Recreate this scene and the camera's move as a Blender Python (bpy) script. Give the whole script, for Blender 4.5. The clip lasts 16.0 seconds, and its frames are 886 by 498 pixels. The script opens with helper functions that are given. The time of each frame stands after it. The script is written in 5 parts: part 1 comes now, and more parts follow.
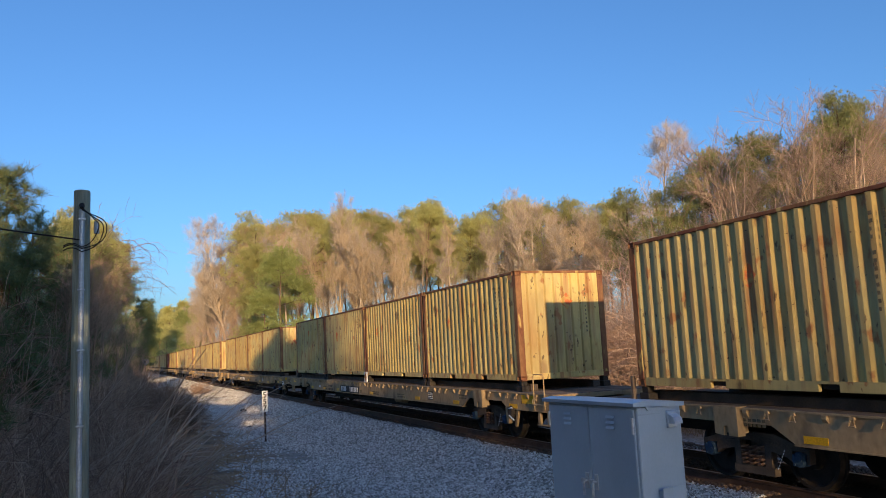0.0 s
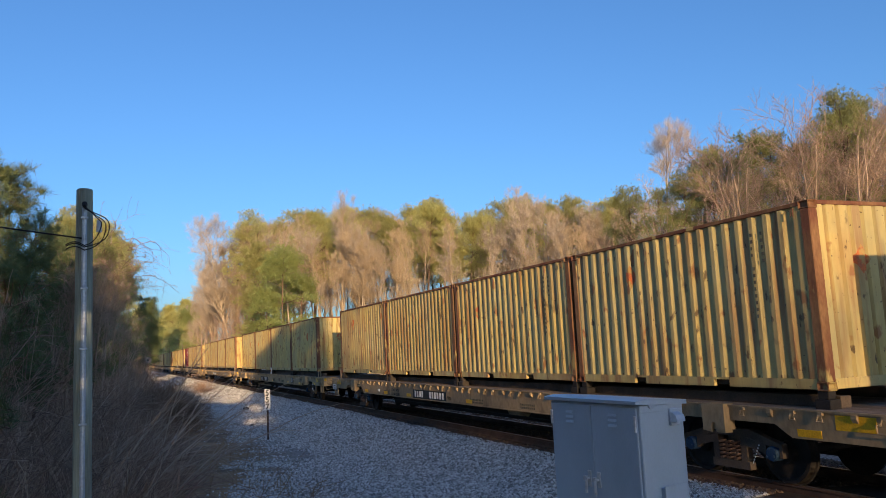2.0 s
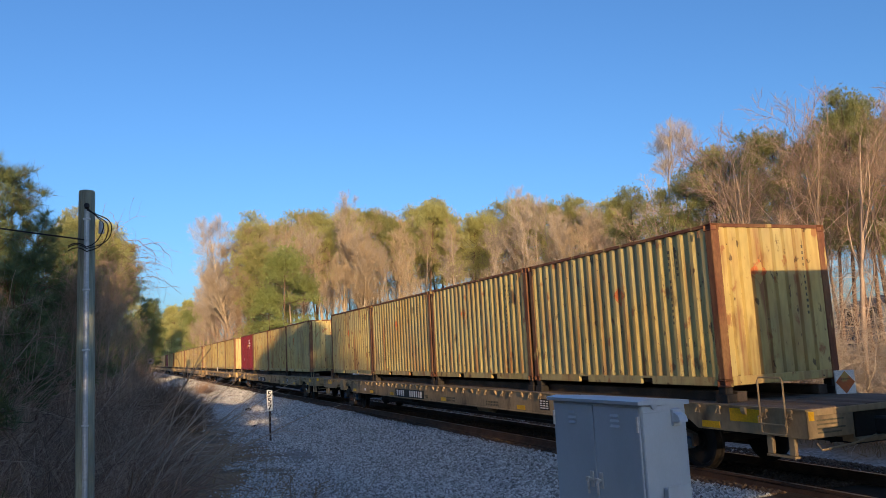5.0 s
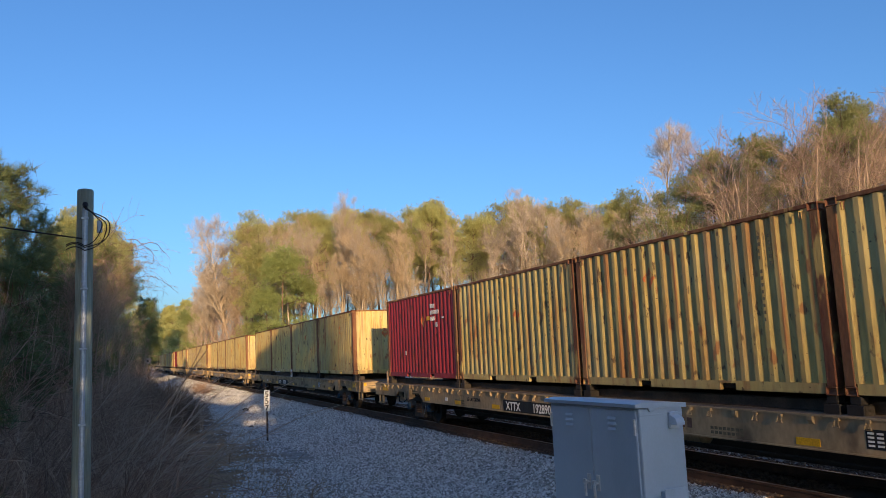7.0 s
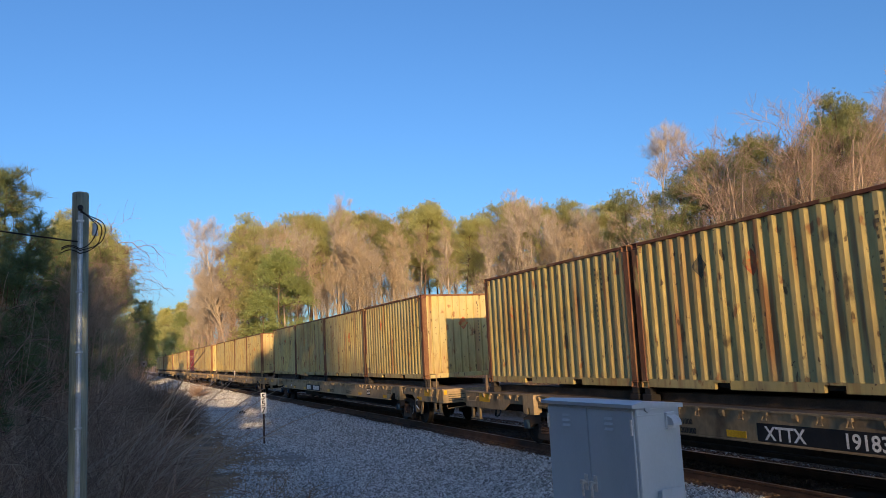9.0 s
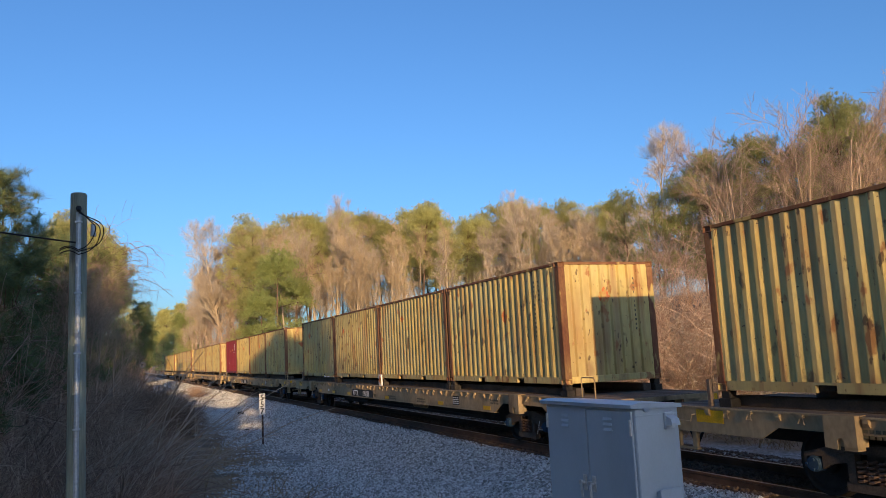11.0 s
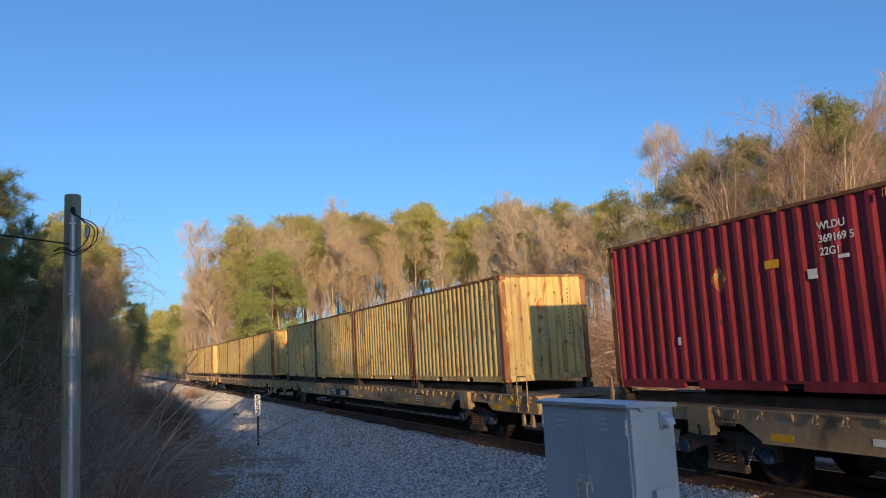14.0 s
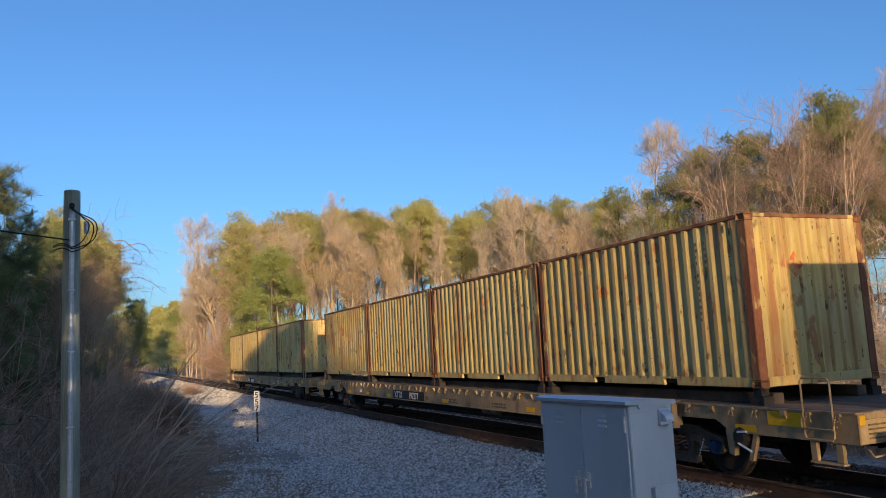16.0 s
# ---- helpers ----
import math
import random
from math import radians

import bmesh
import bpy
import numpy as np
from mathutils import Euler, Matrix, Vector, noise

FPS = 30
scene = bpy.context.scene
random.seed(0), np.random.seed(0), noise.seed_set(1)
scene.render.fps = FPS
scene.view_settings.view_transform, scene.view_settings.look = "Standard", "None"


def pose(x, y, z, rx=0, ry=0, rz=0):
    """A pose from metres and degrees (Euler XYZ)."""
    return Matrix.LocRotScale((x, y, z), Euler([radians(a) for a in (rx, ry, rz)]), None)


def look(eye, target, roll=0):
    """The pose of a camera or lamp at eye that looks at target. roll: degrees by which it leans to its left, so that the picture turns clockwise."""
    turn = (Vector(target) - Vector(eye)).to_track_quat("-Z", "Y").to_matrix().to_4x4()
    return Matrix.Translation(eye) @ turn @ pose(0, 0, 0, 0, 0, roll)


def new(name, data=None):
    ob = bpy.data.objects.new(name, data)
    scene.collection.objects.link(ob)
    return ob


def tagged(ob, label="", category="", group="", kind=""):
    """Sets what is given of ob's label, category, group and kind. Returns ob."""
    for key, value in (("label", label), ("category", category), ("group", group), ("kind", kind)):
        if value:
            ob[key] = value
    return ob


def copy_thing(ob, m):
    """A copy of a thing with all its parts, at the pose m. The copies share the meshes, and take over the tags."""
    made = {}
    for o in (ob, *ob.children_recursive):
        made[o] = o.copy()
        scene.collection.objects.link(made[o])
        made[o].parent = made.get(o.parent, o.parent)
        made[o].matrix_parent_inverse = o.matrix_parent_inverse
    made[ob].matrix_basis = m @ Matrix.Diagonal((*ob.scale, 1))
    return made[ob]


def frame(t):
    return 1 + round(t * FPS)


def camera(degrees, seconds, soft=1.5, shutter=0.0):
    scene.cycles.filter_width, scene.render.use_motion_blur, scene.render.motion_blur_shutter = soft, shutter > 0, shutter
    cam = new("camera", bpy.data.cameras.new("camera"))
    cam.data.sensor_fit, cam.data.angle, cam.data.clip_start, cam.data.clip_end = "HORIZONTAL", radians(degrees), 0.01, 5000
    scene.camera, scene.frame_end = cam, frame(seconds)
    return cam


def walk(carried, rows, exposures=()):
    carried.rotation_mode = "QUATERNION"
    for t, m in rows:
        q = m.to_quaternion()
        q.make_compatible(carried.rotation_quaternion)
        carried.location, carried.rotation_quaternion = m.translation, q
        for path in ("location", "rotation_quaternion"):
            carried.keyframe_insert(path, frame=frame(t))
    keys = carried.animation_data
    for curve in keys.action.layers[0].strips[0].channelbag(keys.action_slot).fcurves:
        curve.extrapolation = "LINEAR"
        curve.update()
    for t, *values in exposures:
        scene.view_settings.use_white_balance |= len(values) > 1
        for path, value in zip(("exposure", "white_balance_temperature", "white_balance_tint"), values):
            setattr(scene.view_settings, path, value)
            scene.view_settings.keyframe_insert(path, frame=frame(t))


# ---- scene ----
EYE = Vector((0.0, 0.0, 2.22))

# seconds, bearing from the far end of the track, pitch, roll
AIM = [
    (0.0, 22.928, 7.405, -2.808),
    (0.5, 22.908, 7.320, -2.891),
    (1.0, 22.847, 7.286, -3.008),
    (1.5, 22.829, 7.270, -2.941),
    (2.0, 22.759, 7.280, -2.843),
    (2.5, 22.704, 7.226, -2.681),
    (3.0, 22.681, 7.253, -2.658),
    (3.5, 22.650, 7.316, -2.925),
    (4.0, 22.638, 7.288, -3.079),
    (6.5, 22.677, 7.428, -2.594),
    (7.0, 22.741, 7.432, -2.572),
    (7.5, 22.938, 7.431, -2.918),
    (8.0, 23.107, 7.451, -3.057),
    (8.5, 23.116, 7.457, -3.035),
    (9.0, 23.031, 7.522, -2.872),
    (11.5, 23.192, 7.592, -2.982),
    (12.0, 23.242, 7.651, -3.007),
    (12.5, 23.271, 7.659, -2.997),
    (13.0, 23.336, 7.684, -3.058),
    (13.5, 23.440, 7.692, -3.083),
    (14.0, 23.496, 7.567, -3.157),
    (14.5, 23.473, 7.450, -3.192),
    (15.0, 23.508, 7.368, -3.090),
    (15.5, 23.494, 7.357, -3.035),
    (16.0, 23.528, 7.321, -3.050),
]


def aim(bearing, pitch, roll):
    b, p = radians(bearing), radians(pitch)
    way = Vector((-math.cos(b) * math.cos(p), math.sin(b) * math.cos(p), math.sin(p)))
    return look(EYE, EYE + way * 10, roll)


cam = camera(59.53, 16.0, soft=0.5)
walk(cam, [(t, aim(b, p, r)) for t, b, p, r in AIM], exposures=[(0.0, 1.08, 6050, 12), (16.0, 1.08, 6050, 12)])

# ---- sky and sun ----
SUN_ELEVATION, SUN_OFF = 9.6, 10.0      # degrees above the horizon, and off the track's axis

world = bpy.data.worlds.new("sky")
scene.world = world
world.use_nodes = True
wn = world.node_tree.nodes
sky = wn.new("ShaderNodeTexSky")
sky.sky_type = 'NISHITA'
sky.sun_disc = False
sky.sun_elevation = radians(SUN_ELEVATION)
sky.sun_rotation = radians(90 + SUN_OFF)
sky.altitude = 300
sky.air_density, sky.dust_density, sky.ozone_density = 1.0, 2.0, 4.6
world.node_tree.links.new(sky.outputs[0], wn["Background"].inputs[0])
wn["Background"].inputs[1].default_value = 0.105

sun = new("sun", bpy.data.lights.new("sun", "SUN"))
sun.data.energy, sun.data.angle, sun.data.color = 3.3, radians(0.5), (1.0, 0.66, 0.32)
e, o = radians(SUN_ELEVATION), radians(SUN_OFF)
SUN_WAY = Vector((math.cos(e) * math.cos(o), -math.cos(e) * math.sin(o), math.sin(e)))
sun.matrix_world = look(SUN_WAY * 100, (0, 0, 0))


# ---- materials ----
def material(name, colour, second=None, scale=4.0, stretch=(1, 1, 1), rough=0.8, metal=0.0, bump=0.2, fine=40.0,
             mix=(0.4, 0.65), grain=0.35, third=None, third_scale=1.0, third_range=(0.55, 0.7), vary=0.0, space="Object", spec=0.3):
    """A surface with a large and a fine variation, stains of a third colour, and relief."""
    m = bpy.data.materials.new(name)
    m.use_nodes = True
    n, l = m.node_tree.nodes, m.node_tree.links
    b = n["Principled BSDF"]
    b.inputs["Roughness"].default_value, b.inputs["Metallic"].default_value = rough, metal
    b.inputs["Specular IOR Level"].default_value = spec
    co = n.new("ShaderNodeTexCoord")
    mp = n.new("ShaderNodeMapping")
    mp.inputs["Scale"].default_value = stretch
    l.new(co.outputs[space], mp.inputs["Vector"])
    info = n.new("ShaderNodeObjectInfo")
    off = n.new("ShaderNodeVectorMath")
    off.operation = 'MULTIPLY_ADD'
    off.inputs[1].default_value = (37.0, 19.0, 11.0)
    l.new(info.outputs["Random"], off.inputs[0])
    l.new(mp.outputs[0], off.inputs[2])

    def noise_at(s, detail=6.0):
        t = n.new("ShaderNodeTexNoise")
        t.inputs["Scale"].default_value, t.inputs["Detail"].default_value = s, detail
        l.new(off.outputs[0], t.inputs["Vector"])
        return t

    def ramp(src, lo, hi, a, bcol):
        r = n.new("ShaderNodeValToRGB")
        r.color_ramp.elements[0].position, r.color_ramp.elements[1].position = lo, hi
        r.color_ramp.elements[0].color, r.color_ramp.elements[1].color = a, bcol
        l.new(src, r.inputs[0])
        return r

    def blend(fac, a, bcol, kind='MIX'):
        x = n.new("ShaderNodeMix")
        x.data_type, x.blend_type = 'RGBA', kind
        for sock, v in ((x.inputs[0], fac), (x.inputs[6], a), (x.inputs[7], bcol)):
            if hasattr(v, "is_output"):
                l.new(v, sock)
            else:
                sock.default_value = v
        return x.outputs[2]

    second = second or tuple(c * 0.7 for c in colour)
    big = noise_at(scale)
    out = blend(ramp(big.outputs["Fac"], mix[0], mix[1], (0, 0, 0, 1), (1, 1, 1, 1)).outputs[0], (*colour, 1), (*second, 1))
    small = noise_at(fine, 3.0)
    out = blend(grain, out, blend(1.0, out, ramp(small.outputs["Fac"], 0.3, 0.7, (0.45, 0.45, 0.45, 1), (1.3, 1.3, 1.3, 1)).outputs[0], 'MULTIPLY'))
    if third:
        st = noise_at(third_scale, 8.0)
        out = blend(ramp(st.outputs["Fac"], third_range[0], third_range[1], (0, 0, 0, 1), (1, 1, 1, 1)).outputs[0], out, (*third, 1))
    if vary:
        hsv = n.new("ShaderNodeHueSaturation")
        mr = n.new("ShaderNodeMapRange")
        mr.inputs[3].default_value, mr.inputs[4].default_value = 1 - vary, 1 + vary
        l.new(info.outputs["Random"], mr.inputs[0])
        l.new(mr.outputs[0], hsv.inputs["Value"])
        l.new(out, hsv.inputs["Color"])
        out = hsv.outputs[0]
    l.new(out, b.inputs["Base Color"])
    if bump:
        bp = n.new("ShaderNodeBump")
        bp.inputs["Strength"].default_value, bp.inputs["Distance"].default_value = bump, 0.02
        l.new(small.outputs["Fac"], bp.inputs["Height"])
        l.new(bp.outputs[0], b.inputs["Normal"])
    return m


def island_material(name, colours, rough=0.9, through_light=0.0, spec=0.2):
    """One colour for each loose piece, out of a few."""
    m = bpy.data.materials.new(name)
    m.use_nodes = True
    n, l = m.node_tree.nodes, m.node_tree.links
    b = n["Principled BSDF"]
    b.inputs["Roughness"].default_value, b.inputs["Specular IOR Level"].default_value = rough, spec
    g = n.new("ShaderNodeNewGeometry")
    r = n.new("ShaderNodeValToRGB")
    while len(r.color_ramp.elements) < len(colours):
        r.color_ramp.elements.new(0.5)
    for i, c in enumerate(colours):
        r.color_ramp.elements[i].position = i / (len(colours) - 1)
        r.color_ramp.elements[i].color = (*c, 1)
    l.new(g.outputs["Random Per Island"], r.inputs[0])
    info = n.new("ShaderNodeObjectInfo")
    hsv = n.new("ShaderNodeHueSaturation")
    mr = n.new("ShaderNodeMapRange")
    mr.inputs[3].default_value, mr.inputs[4].default_value = 0.8, 1.2
    l.new(info.outputs["Random"], mr.inputs[0])
    l.new(mr.outputs[0], hsv.inputs["Value"])
    l.new(r.outputs[0], hsv.inputs["Color"])
    l.new(hsv.outputs[0], b.inputs["Base Color"])
    if through_light:
        t = n.new("ShaderNodeBsdfTranslucent")
        l.new(hsv.outputs[0], t.inputs[0])
        mx = n.new("ShaderNodeMixShader")
        mx.inputs[0].default_value = through_light
        l.new(b.outputs[0], mx.inputs[1])
        l.new(t.outputs[0], mx.inputs[2])
        l.new(mx.outputs[0], n["Material Output"].inputs[0])
    return m


def weathered(m, streak, dark, amount, fade):
    """Rust that runs down from the top and from dents, and grime towards the foot of each panel."""
    n, l = m.node_tree.nodes, m.node_tree.links
    b = n["Principled BSDF"]
    old = b.inputs["Base Color"].links[0].from_socket
    co = n.new("ShaderNodeTexCoord")
    info = n.new("ShaderNodeObjectInfo")
    off = n.new("ShaderNodeVectorMath")
    off.operation = 'MULTIPLY_ADD'
    off.inputs[1].default_value = (53.0, 31.0, 17.0)
    l.new(info.outputs["Random"], off.inputs[0])
    l.new(co.outputs["Object"], off.inputs[2])
    for scale, stretch, lo, hi, colour, k in ((5.0, (1.0, 1.0, 0.07), 0.55, 0.66, streak, amount), (0.7, (1.0, 1.0, 1.0), 0.40, 0.66, fade, 0.65), (1.5, (1.0, 1.0, 0.35), 0.50, 0.74, streak, 0.5), (3.0, (1.0, 1.0, 0.02), 0.61, 0.68, streak, 0.38), (4.0, (1.0, 1.0, 0.6), 0.625, 0.68, streak, 0.85),
                                                (9.0, (1.0, 1.0, 0.45), 0.64, 0.69, dark, 0.8), (2.3, (1.0, 1.0, 0.7), 0.66, 0.72, dark, 0.75), (17.0, (0.7, 1.0, 1.0), 0.69, 0.73, dark, 0.85)):
        mp = n.new("ShaderNodeMapping")
        mp.inputs["Scale"].default_value = stretch
        l.new(off.outputs[0], mp.inputs["Vector"])
        t = n.new("ShaderNodeTexNoise")
        t.inputs["Scale"].default_value, t.inputs["Detail"].default_value = scale, 5.0
        l.new(mp.outputs[0], t.inputs["Vector"])
        r = n.new("ShaderNodeMapRange")
        r.inputs[1].default_value, r.inputs[2].default_value, r.inputs[4].default_value = lo, hi, k
        l.new(t.outputs["Fac"], r.inputs[0])
        x = n.new("ShaderNodeMix")
        x.data_type = 'RGBA'
        x.inputs[7].default_value = (*colour, 1)
        l.new(r.outputs[0], x.inputs[0])
        l.new(old, x.inputs[6])
        old = x.outputs[2]
    l.new(old, b.inputs["Base Color"])
    return m


YELLOW = weathered(material("faded_yellow_paint", (0.58, 0.435, 0.145), (0.50, 0.39, 0.15), 1.4, (1, 1, 0.3), 0.62, bump=0.08, fine=9.0,
                            third=(0.24, 0.115, 0.05), third_scale=3.2, third_range=(0.63, 0.76), vary=0.13), (0.30, 0.13, 0.05), (0.075, 0.042, 0.027), 0.85, (0.43, 0.39, 0.20))
RED = material("dull_red_paint", (0.29, 0.030, 0.042), (0.23, 0.026, 0.036), 1.2, (1, 1, 0.25), 0.6, bump=0.08, fine=9.0,
               third=(0.10, 0.03, 0.02), third_scale=2.6, third_range=(0.64, 0.76), vary=0.08)
RED = weathered(RED, (0.10, 0.025, 0.018), (0.10, 0.03, 0.03), 0.5, (0.25, 0.03, 0.042))
RUST = material("rusty_steel", (0.165, 0.066, 0.036), (0.25, 0.135, 0.06), 3.0, (1, 1, 0.4), 0.85, bump=0.3, fine=30.0, vary=0.15,
                third=(0.46, 0.34, 0.12), third_scale=3.5, third_range=(0.60, 0.66))
RAIL_RUST = material("rail_rust", (0.06, 0.036, 0.026), (0.095, 0.056, 0.038), 3.0, rough=0.7, bump=0.2)
RAIL_TOP = material("worn_rail_head", (0.35, 0.33, 0.31), (0.22, 0.18, 0.15), 2.0, rough=0.35, metal=0.9, bump=0.05)
TAN = material("tan_car_paint", (0.38, 0.275, 0.15), (0.27, 0.20, 0.112), 1.0, (1, 1, 0.6), 0.7, bump=0.1, fine=14.0,
               third=(0.065, 0.045, 0.03), third_scale=1.7, third_range=(0.56, 0.76), vary=0.12)
DECK = material("weathered_deck_plank", (0.21, 0.16, 0.12), (0.12, 0.09, 0.07), 2.0, (0.4, 3, 1), 0.9, bump=0.4, fine=30.0, vary=0.25)
BLACK = material("grimy_black_steel", (0.024, 0.021, 0.019), (0.045, 0.036, 0.029), 2.5, rough=0.8, bump=0.2)
DUSTY = material("dust_brown_steel", (0.070, 0.055, 0.045), (0.11, 0.083, 0.062), 2.5, rough=0.9, bump=0.25)
COIL = material("rust_brown_spring", (0.15, 0.095, 0.07), (0.10, 0.06, 0.045), 4.0, rough=0.85, bump=0.15)
GREASE = material("greasy_wheel_steel", (0.014, 0.012, 0.011), (0.03, 0.024, 0.02), 4.0, rough=0.75, metal=0.0, bump=0.15)
BLUECAP = material("blue_bearing_cap", (0.014, 0.045, 0.11), (0.03, 0.06, 0.10), 5.0, rough=0.65, bump=0.05)
SAFETY = material("yellow_reflective_strip", (0.75, 0.42, 0.01), (0.65, 0.36, 0.01), 3.0, rough=0.45, bump=0.03)
WHITE = material("white_sign_paint", (0.78, 0.77, 0.74), (0.70, 0.69, 0.66), 6.0, rough=0.55, bump=0.02)
PANEL = material("black_number_panel", (0.012, 0.012, 0.013), (0.02, 0.02, 0.02), 4.0, rough=0.6, bump=0.03)
ORANGE = material("orange_hazard_paint", (0.58, 0.16, 0.045), (0.42, 0.14, 0.06), 9.0, rough=0.7, bump=0.02,
                  third=(0.46, 0.31, 0.10), third_scale=7.0, third_range=(0.47, 0.58))
INK = material("dark_stencil_paint", (0.10, 0.088, 0.055), (0.17, 0.14, 0.08), 9.0, rough=0.8, bump=0.0)
GREY = material("grey_cabinet_enamel", (0.45, 0.53, 0.62), (0.39, 0.465, 0.55), 1.6, (1, 1, 0.5), 0.32, bump=0.0, fine=60.0, grain=0.06,
                third=(0.36, 0.36, 0.35), third_scale=2.0, third_range=(0.62, 0.85))
CHROME = material("zinc_hardware", (0.66, 0.67, 0.68), (0.52, 0.53, 0.54), 8.0, rough=0.4, metal=0.25, bump=0.05)
POLEWOOD = material("treated_pole_wood", (0.35, 0.385, 0.31), (0.23, 0.25, 0.20), 6.0, (2, 2, 0.15), 0.9, bump=0.5, fine=30.0)
CONDUIT = material("galvanised_conduit", (0.52, 0.57, 0.62), (0.44, 0.49, 0.54), 5.0, rough=0.45, metal=0.3, bump=0.03)
RUBBER = material("black_cable", (0.015, 0.015, 0.016), (0.02, 0.02, 0.02), 5.0, rough=0.6, bump=0.0)
TIEWOOD = material("creosoted_tie", (0.045, 0.033, 0.026), (0.08, 0.058, 0.044), 5.0, (0.4, 3, 1), 0.9, bump=0.5, fine=25.0, vary=0.25)
STONES = island_material("ballast_stone", [(0.14, 0.136, 0.13), (0.34, 0.335, 0.32), (0.56, 0.555, 0.54), (0.72, 0.715, 0.70), (0.45, 0.435, 0.41), (0.23, 0.22, 0.21)])
# rust and oil stain, darkened further for the shade under the train
RUSTY_STONES = island_material("rust_stained_stone", [(0.07, 0.048, 0.037), (0.11, 0.075, 0.055), (0.17, 0.12, 0.088), (0.09, 0.06, 0.046)])
BARK = material("grey_brown_bark", (0.42, 0.34, 0.25), (0.30, 0.235, 0.17), 3.0, (3, 3, 0.6), 0.95, bump=0.6, fine=20.0, vary=0.2)
TWIG = island_material("bare_twig", [(0.46, 0.355, 0.23), (0.37, 0.285, 0.18), (0.53, 0.42, 0.28)])
RUSSET = island_material("russet_vine", [(0.44, 0.29, 0.205), (0.30, 0.195, 0.14), (0.52, 0.385, 0.29), (0.24, 0.155, 0.115)])
PALETWIG = island_material("pale_twig", [(0.44, 0.365, 0.285), (0.36, 0.30, 0.23), (0.52, 0.44, 0.355)])
LIMB = island_material("dark_limb", [(0.29, 0.21, 0.155), (0.39, 0.29, 0.215), (0.22, 0.16, 0.12)])
# grey of the board's back, and the sign's white darkened for shade
DULL = material("dull_white_paint", (0.24, 0.24, 0.235), (0.17, 0.17, 0.165), 6.0, rough=0.8, bump=0.02)
CANE = island_material("pale_cane", [(0.50, 0.40, 0.31), (0.42, 0.33, 0.25), (0.36, 0.27, 0.20)])
PINEBARK = material("pine_bark", (0.20, 0.125, 0.085), (0.13, 0.08, 0.055), 4.0, (3, 3, 0.5), 0.95, bump=0.6, fine=20.0, vary=0.15)
NEEDLE = island_material("pine_needle", [(0.33, 0.36, 0.13), (0.42, 0.42, 0.16), (0.52, 0.48, 0.20), (0.36, 0.38, 0.14)], 0.7, 0.45)
OLIVE = island_material("olive_pine_needle", [(0.17, 0.20, 0.08), (0.23, 0.25, 0.095), (0.31, 0.30, 0.12), (0.19, 0.22, 0.085)], 0.7, 0.35)
GREENNEEDLE = island_material("fresh_pine_needle", [(0.22, 0.27, 0.095), (0.28, 0.33, 0.115), (0.36, 0.385, 0.145), (0.24, 0.29, 0.10)], 0.7, 0.45)
# dark green of the scrub pines; on the dim pines it stands for shade
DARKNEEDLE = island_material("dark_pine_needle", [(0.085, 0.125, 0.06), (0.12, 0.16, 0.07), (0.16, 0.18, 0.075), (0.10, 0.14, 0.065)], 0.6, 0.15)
STEM = island_material("dead_stem", [(0.18, 0.122, 0.09), (0.26, 0.18, 0.13), (0.46, 0.35, 0.255), (0.14, 0.093, 0.069)])
DRYGRASS = island_material("dry_grass", [(0.28, 0.185, 0.10), (0.36, 0.26, 0.145), (0.22, 0.14, 0.08)])


# ---- building helpers ----
def part(name, bm, mat, parent, label="", at=None, smooth=False):
    me = bpy.data.meshes.new(name)
    bm.to_mesh(me)
    bm.free()
    me.materials.append(mat)
    if smooth:
        me.polygons.foreach_set("use_smooth", [True] * len(me.polygons))
    ob = new(name, me)
    ob.parent = parent
    if at is not None:
        ob.matrix_basis = at
    if label:
        ob["label"] = label
    return ob


def again(ob, m, parent=None):
    """Another piece on the same mesh."""
    c = new(ob.name.split(".")[0], ob.data)
    c.parent = parent or ob.parent
    c.matrix_basis = m
    if "label" in ob:
        c["label"] = ob["label"]
    return c


def thing(name, m, label, category, group="", kind=""):
    ob = new(name)
    ob.empty_display_size = 0.2
    ob.matrix_basis = m
    return tagged(ob, label, category, group, kind)


def add_box(bm, lo, hi, bevel=0.0):
    vs = bmesh.ops.create_cube(bm, size=1.0)["verts"]
    for v in vs:
        v.co = Vector([lo[i] + (v.co[i] + 0.5) * (hi[i] - lo[i]) for i in range(3)])
    if bevel:
        es = list({e for v in vs for e in v.link_edges})
        bmesh.ops.bevel(bm, geom=es, offset=bevel, segments=1, affect='EDGES', profile=0.5)


def boxes(*items, bevel=0.0):
    bm = bmesh.new()
    for lo, hi in items:
        add_box(bm, lo, hi, bevel)
    return bm


